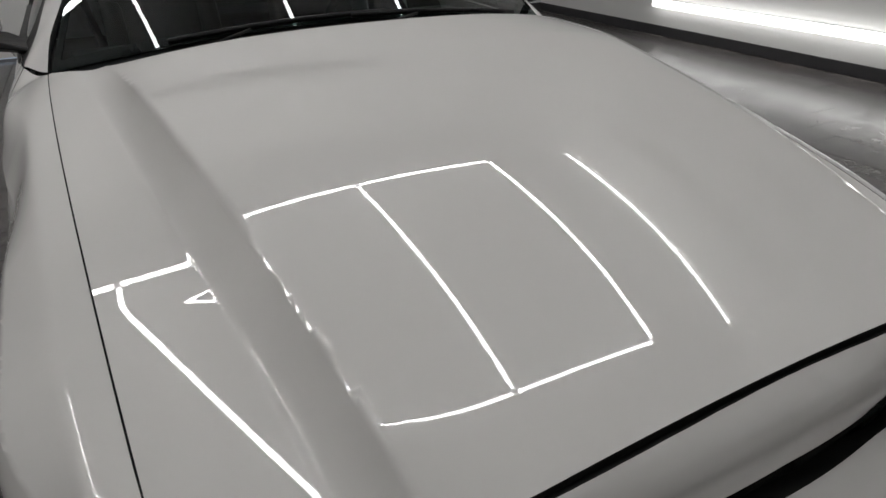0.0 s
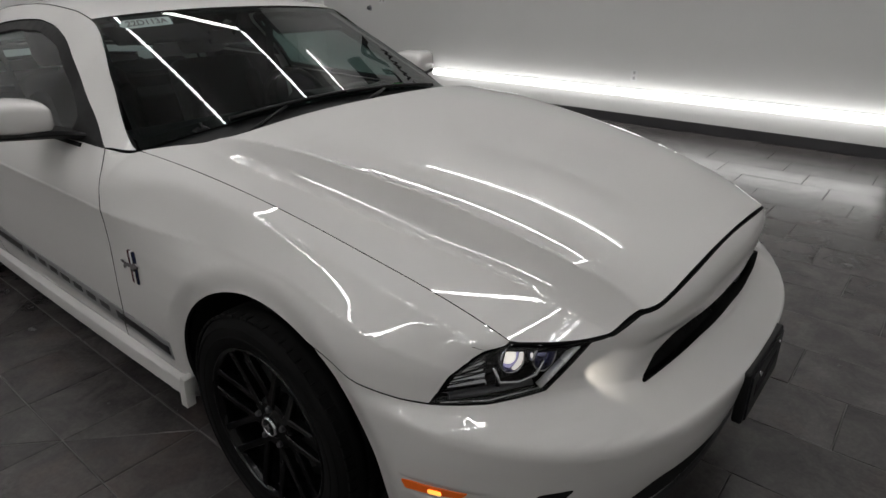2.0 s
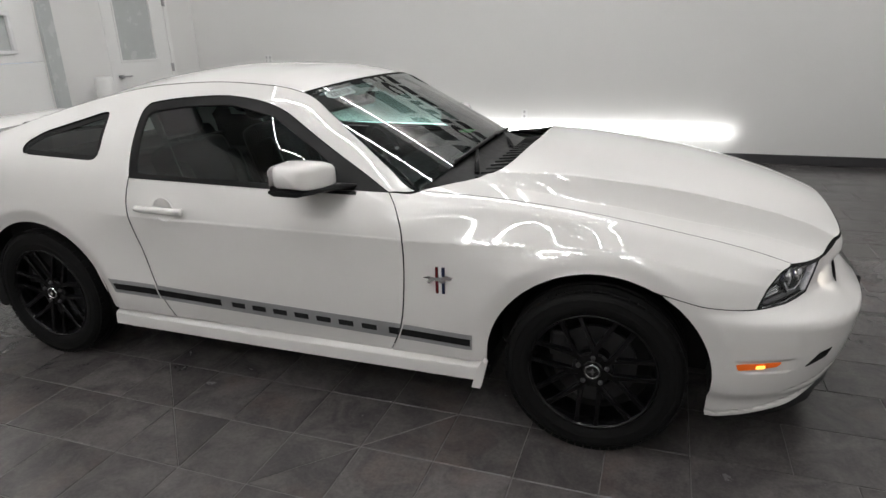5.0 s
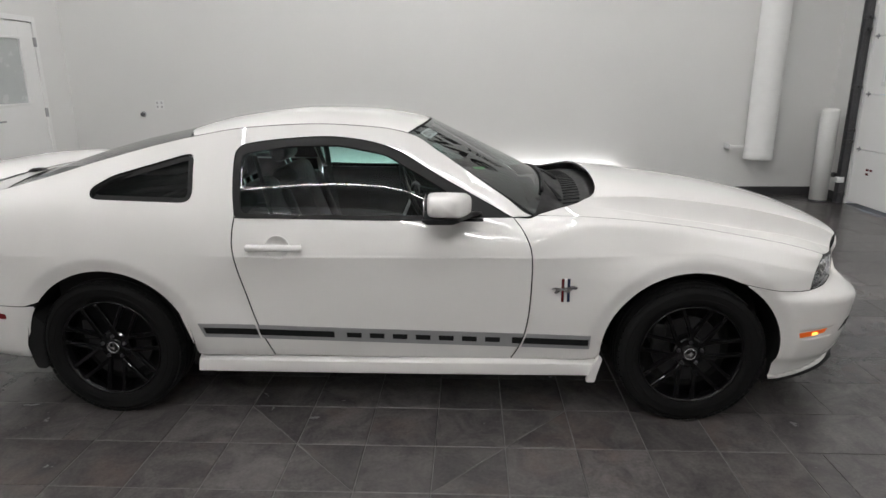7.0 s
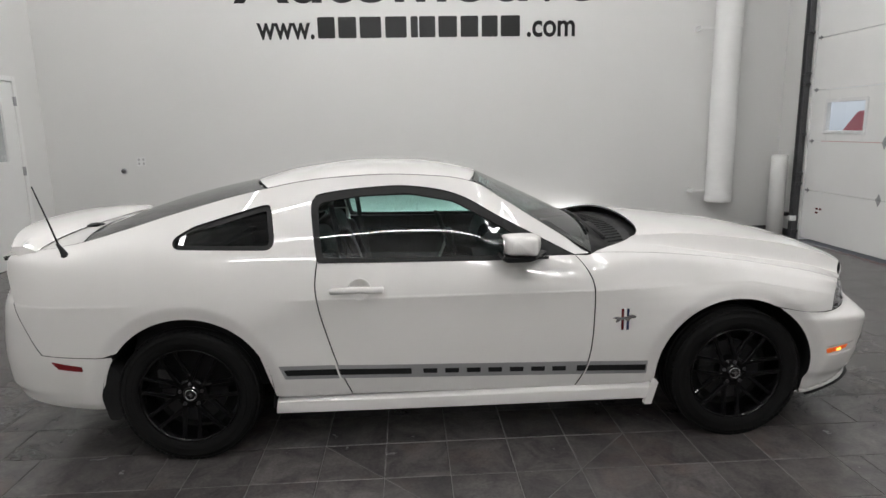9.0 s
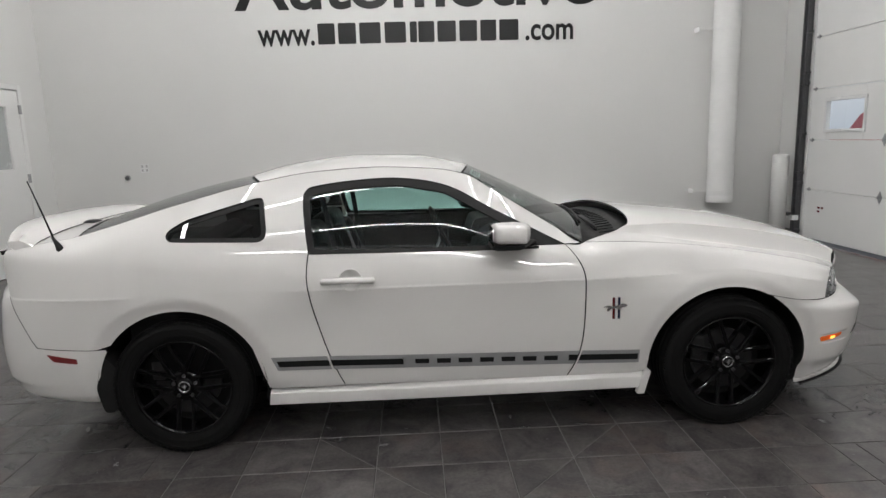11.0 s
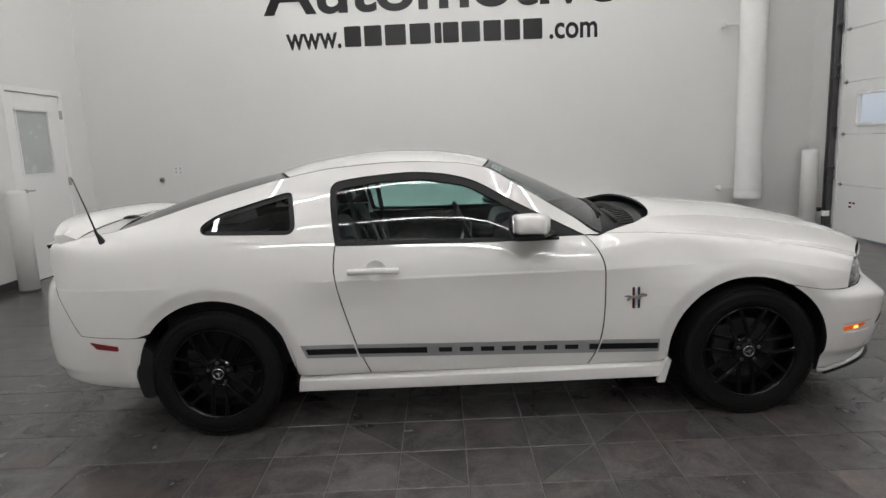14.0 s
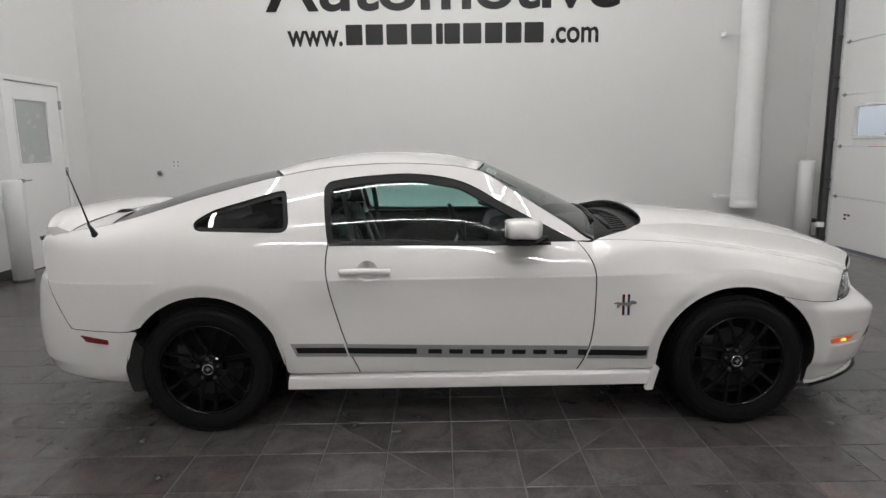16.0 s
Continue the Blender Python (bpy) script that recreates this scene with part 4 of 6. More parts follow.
# outlines on the flank (x, z)
DOOR_FRONT = flow([(0.535, 0.958), (0.586, 0.89), (0.616, 0.79), (0.611, 0.56), (0.585, 0.41), (0.528, 0.29)])
DOOR_REAR = flow([(-0.575, 0.305), (-0.643, 0.473), (-0.70, 0.666), (-0.727, 0.82), (-0.727, 0.90), (-0.717, 0.972)])
FRAME_TOP = flow([(-0.717, 0.972), (-0.738, 1.10), (-0.752, 1.215), (-0.742, 1.250), (-0.70, 1.272), (-0.50, 1.294), (-0.27, 1.298), (-0.03, 1.253), (0.20, 1.130), (0.535, 0.958)])
QWIN = rounded([(-1.402, 1.085), (-1.385, 1.042), (-0.945, 1.026), (-0.922, 1.06), (-0.955, 1.222), (-0.99, 1.225), (-1.32, 1.135)], 0.035)
SEAM_F = [(1.57, 0.667), (1.63, 0.654), (1.72, 0.640), (1.82, 0.631), (1.878, 0.629)]
LAMP_BACK = [(1.878, 0.629), (1.905, 0.69), (1.945, 0.735), (1.989, 0.756)]
SEAM_R = flow([(-1.70, 0.545), (-1.99, 0.56), (-2.035, 0.578), (-2.10, 0.68), (-2.17, 0.80), (-2.215, 0.93)])


def flip(line):
    return list(reversed(line))


for s in (1, -1):
    # front fender
    arch = [p for p in arch_line(0, 176, 52) if p[1] > 0.31]
    arch = [p for p in arch if not (p[0] > 1.5 and p[1] < 0.668)]
    o = flank_line(flip(DOOR_FRONT)) + rail_line(0.645, 1.985, 44) + flank_line(flip(LAMP_BACK)[1:]) + flank_line(flip(SEAM_F)[1:]) + flank_line(flip(arch)) + flank_line([(arch[0][0] - 0.005, 0.30), (0.54, 0.29)])[:-1]
    panel("front_fender", o, flank, PAINT, car, edge=WELL, gap=0.003, side=s, du=0.026, dv=0.016)
    # door skin
    o = flank_line(DOOR_FRONT) + flank_line(DOOR_REAR) + flank_line([(-0.70, 0.9715), (0.52, 0.9585)])
    dish = on_flank([(-0.52 + 0.05 * math.cos(radians(a)), 0.838 + 0.05 * math.sin(radians(a))) for a in range(0, 360, 15)], 0.02)
    door = panel("door", o, flank, PAINT, car, edge=WELL, gap=0.003, holes=[dish], side=s, du=0.026, dv=0.016)
    # quarter panel with pillars and roof rail
    arch = [p for p in arch_line(1, 28, 182) if p[1] > 0.31 and not (p[0] < -1.5 and p[1] < 0.54)]
    deck_end = -2.19
    o = flank_line(flip(FRAME_TOP)[:-1]) + flank_line(flip(DOOR_REAR)[:-1]) + flank_line([(-0.575, 0.30), (-0.95, 0.305)]) + flank_line(arch) + flank_line(SEAM_R[1:]) + rail_line(deck_end, 0.625, 80)
    panel("quarter_panel", o, flank, PAINT, car, edge=WELL, gap=0.003, holes=[on_flank(QWIN, 0.02)], side=s, du=0.026, dv=0.016)
    qa, qb, qc = (flank(x, v_at(x, z)) for x, z in ((-1.385, 1.050), (-0.945, 1.034), (-0.955, 1.222)))
    qn = (qb - qa).cross(qc - qa)
    def flat_pane(x, v):
        """The quarter glass is all but flat."""
        p = flank(x, v)
        p.y += (qa - p).dot(qn) / qn.y * 0.85 + 0.045 * (x + 1.2)
        return p
    panel("quarter_window", on_flank(shrink(QWIN, 0.006), 0.02), flat_pane, DARKTINT, car, side=s, lift=-0.014, flange=0, du=0.08, dv=0.1, gap=0)
    ring = shrink(QWIN, 0.022)
    panel("window_gasket", on_flank(shrink(QWIN, 0.002), 0.02), flank, BLACK, car, holes=[on_flank(ring, 0.02)], side=s, lift=-0.008, flange=0.004, gap=0)
    # door glass, its black frame and the mirror triangle
    loop = FRAME_TOP + [(0.535, 0.948), (0.2, 0.948), (-0.4, 0.960), (-0.715, 0.968)]
    inner = rounded([(-0.692, 0.985), (-0.724, 1.215), (-0.700, 1.236), (-0.50, 1.262), (-0.27, 1.266), (-0.05, 1.226), (0.165, 1.108), (0.30, 1.03), (0.30, 0.972), (-0.4, 0.978)], 0.03)
    frame_loop = on_flank(loop, 0.03)
    panel("door_window_frame", frame_loop, flank, BLACK, door, holes=[on_flank(inner, 0.03)], side=s, lift=-0.004, flange=0.012, gap=0.001)
    o = panel("door_window", on_flank(shrink(inner, -0.008), 0.03), flank, TINT, door, side=s, lift=-0.012, flange=0, gap=0, du=0.05, dv=0.08)
    # belt moulding
    panel("belt_moulding", on_flank([(-0.712, 0.962), (0.40, 0.944), (0.40, 0.956), (-0.712, 0.975)], 0.03), flank, BLACK, door, side=s, lift=0.004, flange=0.01, gap=0)
    # sill
    def sill(x, v, cap=0.0):
        """A bulging sill, v 0..1 from below."""
        z = 0.195 + 0.115 * v
        y = 0.900 - 0.006 * (x / 0.9) ** 2 - 0.055 * max(0.0, 0.22 - v) / 0.22 + 0.004 * math.sin(v * 3.1) - (0.045 * max(0.0, v - 0.75) / 0.25)
        return Vector((x, -y, z))
    panel("side_skirt", [(-0.955, 0.0), (0.90, 0.0), (0.925, 1.0), (-0.94, 1.0)], sill, PAINT, car, side=s, du=0.1, dv=0.06, flange=0.04, gap=0)
    def flap(x, v):
        return Vector((x, -0.905 - 0.012 * v, 0.19 + 0.15 * v))
    panel("splash_guard", rounded([(0.885, 0.0), (0.922, 0.0), (0.950, 0.80), (0.935, 0.88), (0.91, 0.6)], 0.01), flap, PAINT, car, side=s, flange=0.03, gap=0)
    # rear mud flap, black
    flap_line = rounded([(-1.745, 0.222), (-1.690, 0.222), (-1.668, 0.45), (-1.735, 0.52), (-1.772, 0.34)], 0.02)
    part("mud_flap", prism(flap_line, 0.14, Matrix.Translation((0, -0.76 if s > 0 else 0.90, 0)) @ pose(0, 0, 0, 90)), WELL, car)
    # lower stripe band with its dark core
    def STR(x0, x1, a, b, k0=0.06, k1=-0.06):
        """A piece of the band; k0 and k1 lean its ends."""
        z = lambda x: 0.471 - (x + 0.92) * 0.0255
        return on_flank([(x0 + k0 * a, z(x0) - a), (x1 + k1 * a, z(x1) - a), (x1 + k1 * b, z(x1) - b), (x0 + k0 * b, z(x0) - b)])
    for x0, x1, k0, k1 in ((-0.922, -0.655, 0.42, 0.30), (-0.645, 0.590, 0.30, -0.36), (0.603, 0.892, -0.36, -0.05)):
        panel("stripe", STR(x0, x1, 0, 0.068, k0, k1), flank, SILVER, car, side=s, lift=0.0025, flange=0.003, gap=0, label="silver vinyl stripe")
    for x0, x1, k0, k1 in ((-0.906, -0.655, 0.42, 0.30), (-0.645, -0.285, 0.30, 0.0), (0.535, 0.590, 0.0, -0.36), (0.603, 0.884, -0.36, -0.05)):
        panel("stripe_core", STR(x0, x1, 0.020, 0.050, k0, k1), flank, INK, car, side=s, lift=0.0035, flange=0.002, gap=0, label="black vinyl core")
    for k in range(7):
        x0 = -0.235 + k * 0.1065
        panel("stripe_bar", STR(x0 + 0.006, x0 + 0.078, 0.023, 0.047), flank, INK, car, side=s, lift=0.0035, flange=0.002, gap=0)

# hood, one sheet
HOOD_R = [(0.640, 0.769), (0.70, 0.742), (0.80, 0.690), (0.87, 0.640), (0.915, 0.600), (0.945, 0.52), (0.962, 0.40), (0.975, 0.20), (0.98, 0.0)]
HOOD_F = [(2.197, 0.0), (2.195, 0.25), (2.189, 0.39), (2.172, 0.445), (2.135, 0.487), (2.08, 0.585), (1.989, 0.700)]
seam = [(x, rail_y(x)) for x in [1.985 - 1.34 * k / 30 for k in range(31)]]
rear_full = flow([(x, y) for x, y in HOOD_R] + [(x, -y) for x, y in reversed(HOOD_R[:-1])], 5)
front_full = flow([(x, -y) for x, y in reversed(HOOD_F[1:])] + [(x, y) for x, y in HOOD_F], 5)
loop = rear_full[:-1] + [(x, -y) for x, y in reversed(seam)][:-1] + front_full[:-1] + seam[:-1]
loop = [(x, hood_v(x, y)) for x, y in dense(loop, 0.02)]
panel("hood", loop, hood, PAINT, car, du=0.03, dv=0.0165, flange=0.010, gap=0.0035, edge=WELL)


# ---- roof, glass, deck ----
ROOF_C = ((-1.2, 1.302), (-1.12, 1.322), (-0.9, 1.375), (-0.5, 1.413), (-0.2, 1.402), (0.0, 1.370), (0.12, 1.340), (0.2, 1.31))


def roof(x, y):
    yr, zr = rail_y(x), rail_z(x)
    return Vector((x, -y, zr + (ip(x, ROOF_C) - zr) * (1 - min(1.2, abs(y) / yr) ** 2.3)))


xr = [0.045 - (0.045 + 0.985) * k / 30 for k in range(31)]
front = [(0.045 + 0.07 * (1 - u * u), -u * ip(0.045, RY_T)) for u in [-1 + k / 8 for k in range(17)]]
rear = [(-0.985 - 0.14 * (1 - u * u), u * ip(-0.985, RY_T)) for u in [-1 + k / 8 for k in range(17)]]
loop = front[:-1] + [(x, -rail_y(x)) for x in xr][:-1] + rear[:-1] + [(x, rail_y(x)) for x in reversed(xr)][:-1]
panel("roof", loop, roof, PAINT, car, edge=WELL, du=0.05, dv=0.04, gap=0.003, flange=0.02)
panel("headliner", shrink(loop, 0.03), lambda x, y: roof(x, y) - Vector((0, 0, 0.035)), LINER, car, du=0.1, dv=0.1, gap=0, flange=0)


def windscreen(u, w):
    x = 0.632 + (0.048 - 0.632) * w
    c = Vector((0.735 + (0.118 - 0.735) * w, 0, 1.035 + (1.335 - 1.035) * w + 0.004 * math.sin(math.pi * w)))
    e = Vector((x, 0, 0.955 + 0.371 * w - 0.014 * w * w))
    p = e + (c - e) * (1 - u * u)
    return Vector((p.x, -u * (0.771 - 0.172 * w - 0.017 * w * w), p.z))


def screen_loop(d, top=0.0, low=0.0):
    return [(-1 + d, low + 0.0), (1 - d, low + 0.0), (1 - d, 1 - top), (-1 + d, 1 - top)]


panel("windscreen", screen_loop(0.012, 0.004), windscreen, GLASS, car, du=0.08, dv=0.06, gap=0, flange=0, step=0.05)
panel("windscreen_band", screen_loop(0.008), windscreen, GLOSSB, car, holes=[screen_loop(0.03, 0.03, 0.06)], du=0.1, dv=0.1, gap=0, flange=0.004, lift=-0.004, step=0.05)


def backlight(u, w):
    x = -1.842 + (-0.992 + 1.842) * w
    c = Vector((-1.945 + (-1.130 + 1.945) * w, 0, 1.100 + (1.313 - 1.100) * w + 0.02 * math.sin(math.pi * w)))
    e = Vector((x, 0, rail_z(x)))
    p = e + (c - e) * (1 - u * u)
    return Vector((p.x, -u * rail_y(x), p.z))


panel("rear_window", screen_loop(0.012, 0.004), backlight, DARKTINT, car, du=0.08, dv=0.06, gap=0, flange=0, step=0.05)
panel("rear_window_band", screen_loop(0.006), backlight, GLOSSB, car, holes=[screen_loop(0.07, 0.06, 0.06)], du=0.1, dv=0.1, gap=0, flange=0.004, lift=-0.004, step=0.05)


def deck(x, y):
    yr, zr = rail_y(x), rail_z(x)
    zc = ip(x, ((-2.3, 1.045), (-2.1, 1.085), (-1.9, 1.106), (-1.8, 1.13)))
    return Vector((x, -y, zr + (zc - zr) * (1 - min(1.1, abs(y) / yr) ** 2.6)))


xd = [-1.85 - 0.385 * k / 14 for k in range(15)]
front = [(-1.85 - 0.10 * (1 - u * u), -u * ip(-1.85, RY_T)) for u in [-1 + k / 8 for k in range(17)]]
rear = [(-2.235 - 0.035 * (1 - u * u), u * ip(-2.235, RY_T)) for u in [-1 + k / 8 for k in range(17)]]
loop = front[:-1] + [(x, -rail_y(x)) for x in xd][:-1] + rear[:-1] + [(x, rail_y(x)) for x in reversed(xd)][:-1]
panel("boot_lid", loop, deck, PAINT, car, edge=WELL, du=0.04, dv=0.05, gap=0.002, flange=0.02)
# small raised gloss black oval on the boot lid
part("boot_lid_oval", lathe([(0, 0.016), (0.03, 0.014), (0.045, 0.006), (0.05, 0)], 20, "Z", (-1.99, -0.30, 1.092)), GLOSSB, car, smooth=True)


# spoiler: a wing wrapped over the tail
def spoiler():
    bm = bmesh.new()
    rings = []
    n = 28
    for i in range(n + 1):
        u = -1 + 2 * i / n
        y = 0.775 * u
        q = abs(u)
        lead = -2.02 - 0.03 * q**3
        trail = -2.325 + 0.16 * q**2.5
        zl = 1.098 - 0.040 * q**4
        zt = 1.122 - 0.058 * q**3.5
        low = zt - 0.034 - 0.012 * (1 - q)
        drop = 0.03 * q**3
        sec = [(lead, zl - 0.006 - 0.4 * drop), (lead - 0.06, zl + 0.010), ((lead + trail) / 2, (zl + zt) / 2 + 0.014), (trail + 0.05, zt + 0.003), (trail + 0.006, zt + 0.001), (trail, zt - 0.006), (trail + 0.004, zt - 0.020), (trail + 0.03, low + 0.004 - 0.5 * drop), (trail + 0.11, low - 0.004 - drop), (lead - 0.03, zl - 0.020 - drop)]
        rings.append([bm.verts.new((x, -y, z)) for x, z in sec])
    for a, b in zip(rings, rings[1:]):
        for k in range(len(a)):
            bm.faces.new((a[k], a[(k + 1) % len(a)], b[(k + 1) % len(a)], b[k]))
    bm.faces.new(rings[0])
    bm.faces.new(rings[-1][::-1])
    bmesh.ops.recalc_face_normals(bm, faces=bm.faces)
    ob = part("spoiler", bm, PAINT, car, smooth=True)
    ob.data.set_sharp_from_angle(angle=radians(28))
    edge = [Vector((-2.017 - 0.03 * abs(u) ** 3, -0.775 * u, 1.0945 - 0.040 * u**4 - 0.012 * abs(u) ** 3)) for u in [-0.96 + 0.96 * k / 14 for k in range(29)]]
    part("spoiler_joint", sweep(edge, 0.0012, 6), WELL, ob)
    return ob


spoiler()

# ---- bumpers ----
hood_edge = []
for x, y in flow(HOOD_F, 4):
    hood_edge.append((math.degrees(math.atan2(y, x - X0)) / 100, hood_z(x, y)))
LAMP_TOP = [p for p in hood_edge if 0.50 <= p[0]]
NOSE_TOP = [p for p in hood_edge if p[0] < 0.50]
lamp_back = [end_uv(x, z, X0, 1) for x, z in open_dense(LAMP_BACK)]
lamp_in_top, lamp_in_low = (LAMP_TOP[0][0], LAMP_TOP[0][1] - 0.006), (0.580, 0.646)
LAMP = rounded([lamp_back[0], (0.66, 0.632), lamp_in_low, lamp_in_top], 0.012, keep=(0, 3))[1:] + [(a, b - 0.006) for a, b in LAMP_TOP[1:]] + lamp_back[::-1]
arch_f = [(max(x, ARCHES[0][0] + 0.985 * ARCHES[0][2]) if z < ARCHES[0][1] else x, z) for x, z in arch_line(0, -26, 56, 26) if 0.172 < z < 0.668]
foot = (end_uv(*flip(arch_f)[-1], X0, 1)[0] - 0.004, 0.166)
half = [(a, b - 0.005) for a, b in NOSE_TOP] + [lamp_in_top, lamp_in_low, (0.66, 0.632), lamp_back[0]] + [end_uv(x, z, X0, 1) for x, z in open_dense(flip(SEAM_F))[1:]] + [end_uv(x, z, X0, 1) for x, z in flip(arch_f)] + [foot] + [(a, b) for a, b in reversed(CHIN_T)]
loop = half[:-1] + [(-a, b) for a, b in reversed(half)][:-1]
gr = [(0.0, 0.703), (0.24, 0.694), (0.30, 0.680), (0.360, 0.6545), (0.412, 0.619), (0.355, 0.6225), (0.2, 0.636), (0.0, 0.643)]
GRILLE = rounded([(-a, b) for a, b in gr[::-1]][:-1] + gr[:-1], 0.02, keep=(3, 10))
low = [(0.0, 0.400), (0.38, 0.395), (0.45, 0.345), (0.47, 0.292), (0.0, 0.285)]
INTAKE = rounded([(-a, b) for a, b in low[::-1]][:-1] + low[:-1], 0.02)
SLIT = rounded([(0.535, 0.461), (0.580, 0.455), (0.615, 0.409), (0.552, 0.429)], 0.006)
holes = [GRILLE, INTAKE, SLIT, [(-a, b) for a, b in SLIT]]
bumper = panel("front_bumper", loop, fascia, PAINT, car, edge=WELL, holes=holes, du=0.02, dv=0.009, gap=0.0015, flange=0.055, step=0.012)
for nm, hole, depth in (("grille_recess", GRILLE, 0.055), ("intake_recess", INTAKE, 0.05), ("slit_recess", SLIT, 0.04), ("slit_recess", [(-a, b) for a, b in SLIT], 0.04)):
    panel(nm, shrink(list(hole), -0.008 if depth < 0.05 else -0.02), lambda u, v, d=depth: fascia(u, v) - Vector((d, 0, 0)), WELL, bumper, gap=0, flange=0, du=0.04, dv=0.03)
# honeycomb bars in the grille, and its badge as plain shapes
for k in range(5):
    z = 0.634 + k * 0.016
    bm = sweep([fascia(u / 100, z) - Vector((0.055, 0, 0)) for u in [-30 + 60 * j / 24 for j in range(25)]], 0.0022, 6)
    part("grille_bar", bm, BLACK, bumper, smooth=True)
for k in range(-9, 10):
    u = k * 0.031
    part("grille_bar", sweep([fascia(u, 0.630) - Vector((0.047, 0, 0)), fascia(u, 0.665) - Vector((0.047, 0, 0)), fascia(u, 0.702) - Vector((0.047, 0, 0))], 0.002, 5), BLACK, bumper)
badge = part("grille_badge", prism(rounded([(-0.11, -0.012), (-0.05, 0.018), (0.03, 0.012), (0.10, 0.03), (0.12, 0.018), (0.06, -0.006), (0.085, -0.035), (0.02, -0.018), (-0.04, -0.022), (-0.075, -0.04), (-0.07, -0.016)], 0.01), 0.02, Matrix.Translation((2.19, 0, 0.668)) @ pose(0, 0, 0, 90, 0, 90)), CHROME, bumper, "chrome badge")
frame_pts = [(2.185, y, z) for y, z in rounded([(-0.15, 0.638), (0.15, 0.638), (0.19, 0.697), (-0.19, 0.697)], 0.02)]
part("badge_frame", sweep(frame_pts, 0.0035, 8, True), CHROME, bumper, "chrome badge frame", smooth=True)
# chin and bracket
chin = panel("chin_spoiler", [(-0.79, 0.0), (0.79, 0.0), (0.79, 1.0), (-0.79, 1.0)], lambda u, v: fascia(u, ip(abs(u), CHIN_T) + 0.004 - 0.026 * (1 - v)) + Vector((0.010 * (1 - v) - 0.004, 0, 0)), BLACK, bumper, gap=0, flange=0.02, du=0.04, dv=0.5)
br = bmesh.new()
add_box(br, (2.325, -0.165, 0.395), (2.352, 0.165, 0.545), 0.006)
add_box(br, (2.350, -0.155, 0.405), (2.357, 0.155, 0.535), 0.003)
plate = part("plate_bracket", br, BLACK, car, "black plastic number plate bracket")
for y, z in ((0.05, 0.475), (-0.06, 0.475)):
    part("bracket_bar", box((2.356, y - 0.05, z - 0.018), (2.3585, y + 0.05, z + 0.018), 0.001), GREYP, plate)
for y in (-0.1, 0.1):
    part("bolt", tube((2.352, y, 0.522), (2.362, y, 0.522), 0.007, 8), CHROME, plate)

# rear bumper
arch_r = [p for p in arch_line(1, 206, 146, 20) if p[1] > 0.25 and p[1] < 0.547]
half = [(0.0, 0.995), (0.30, 0.985), (0.5, 0.965)] + [end_uv(x, z, X1, -1) for x, z in open_dense(flip(SEAM_R))] + [end_uv(x, z, X1, -1) for x, z in flip(arch_r)] + [(0.87, 0.258), (0.75, 0.280), (0.6, 0.305), (0.4, 0.315), (0.0, 0.315)]
loop = half[:-1] + [(-a, b) for a, b in reversed(half)][:-1]


def tail_shape(u, v):
    p = tail(u, v)
    # a pressed step above the lower valance
    return p + Vector((0.012 * (sstep((0.375 - v) / 0.02) - 0.6 * sstep((0.345 - v) / 0.05)), 0, 0)) * min(1.0, abs(math.cos(radians(u * 100))) * 2)


panel("rear_bumper", loop, tail_shape, PAINT, car, edge=WELL, du=0.03, dv=0.02, gap=0.0015, flange=0.03, step=0.02)

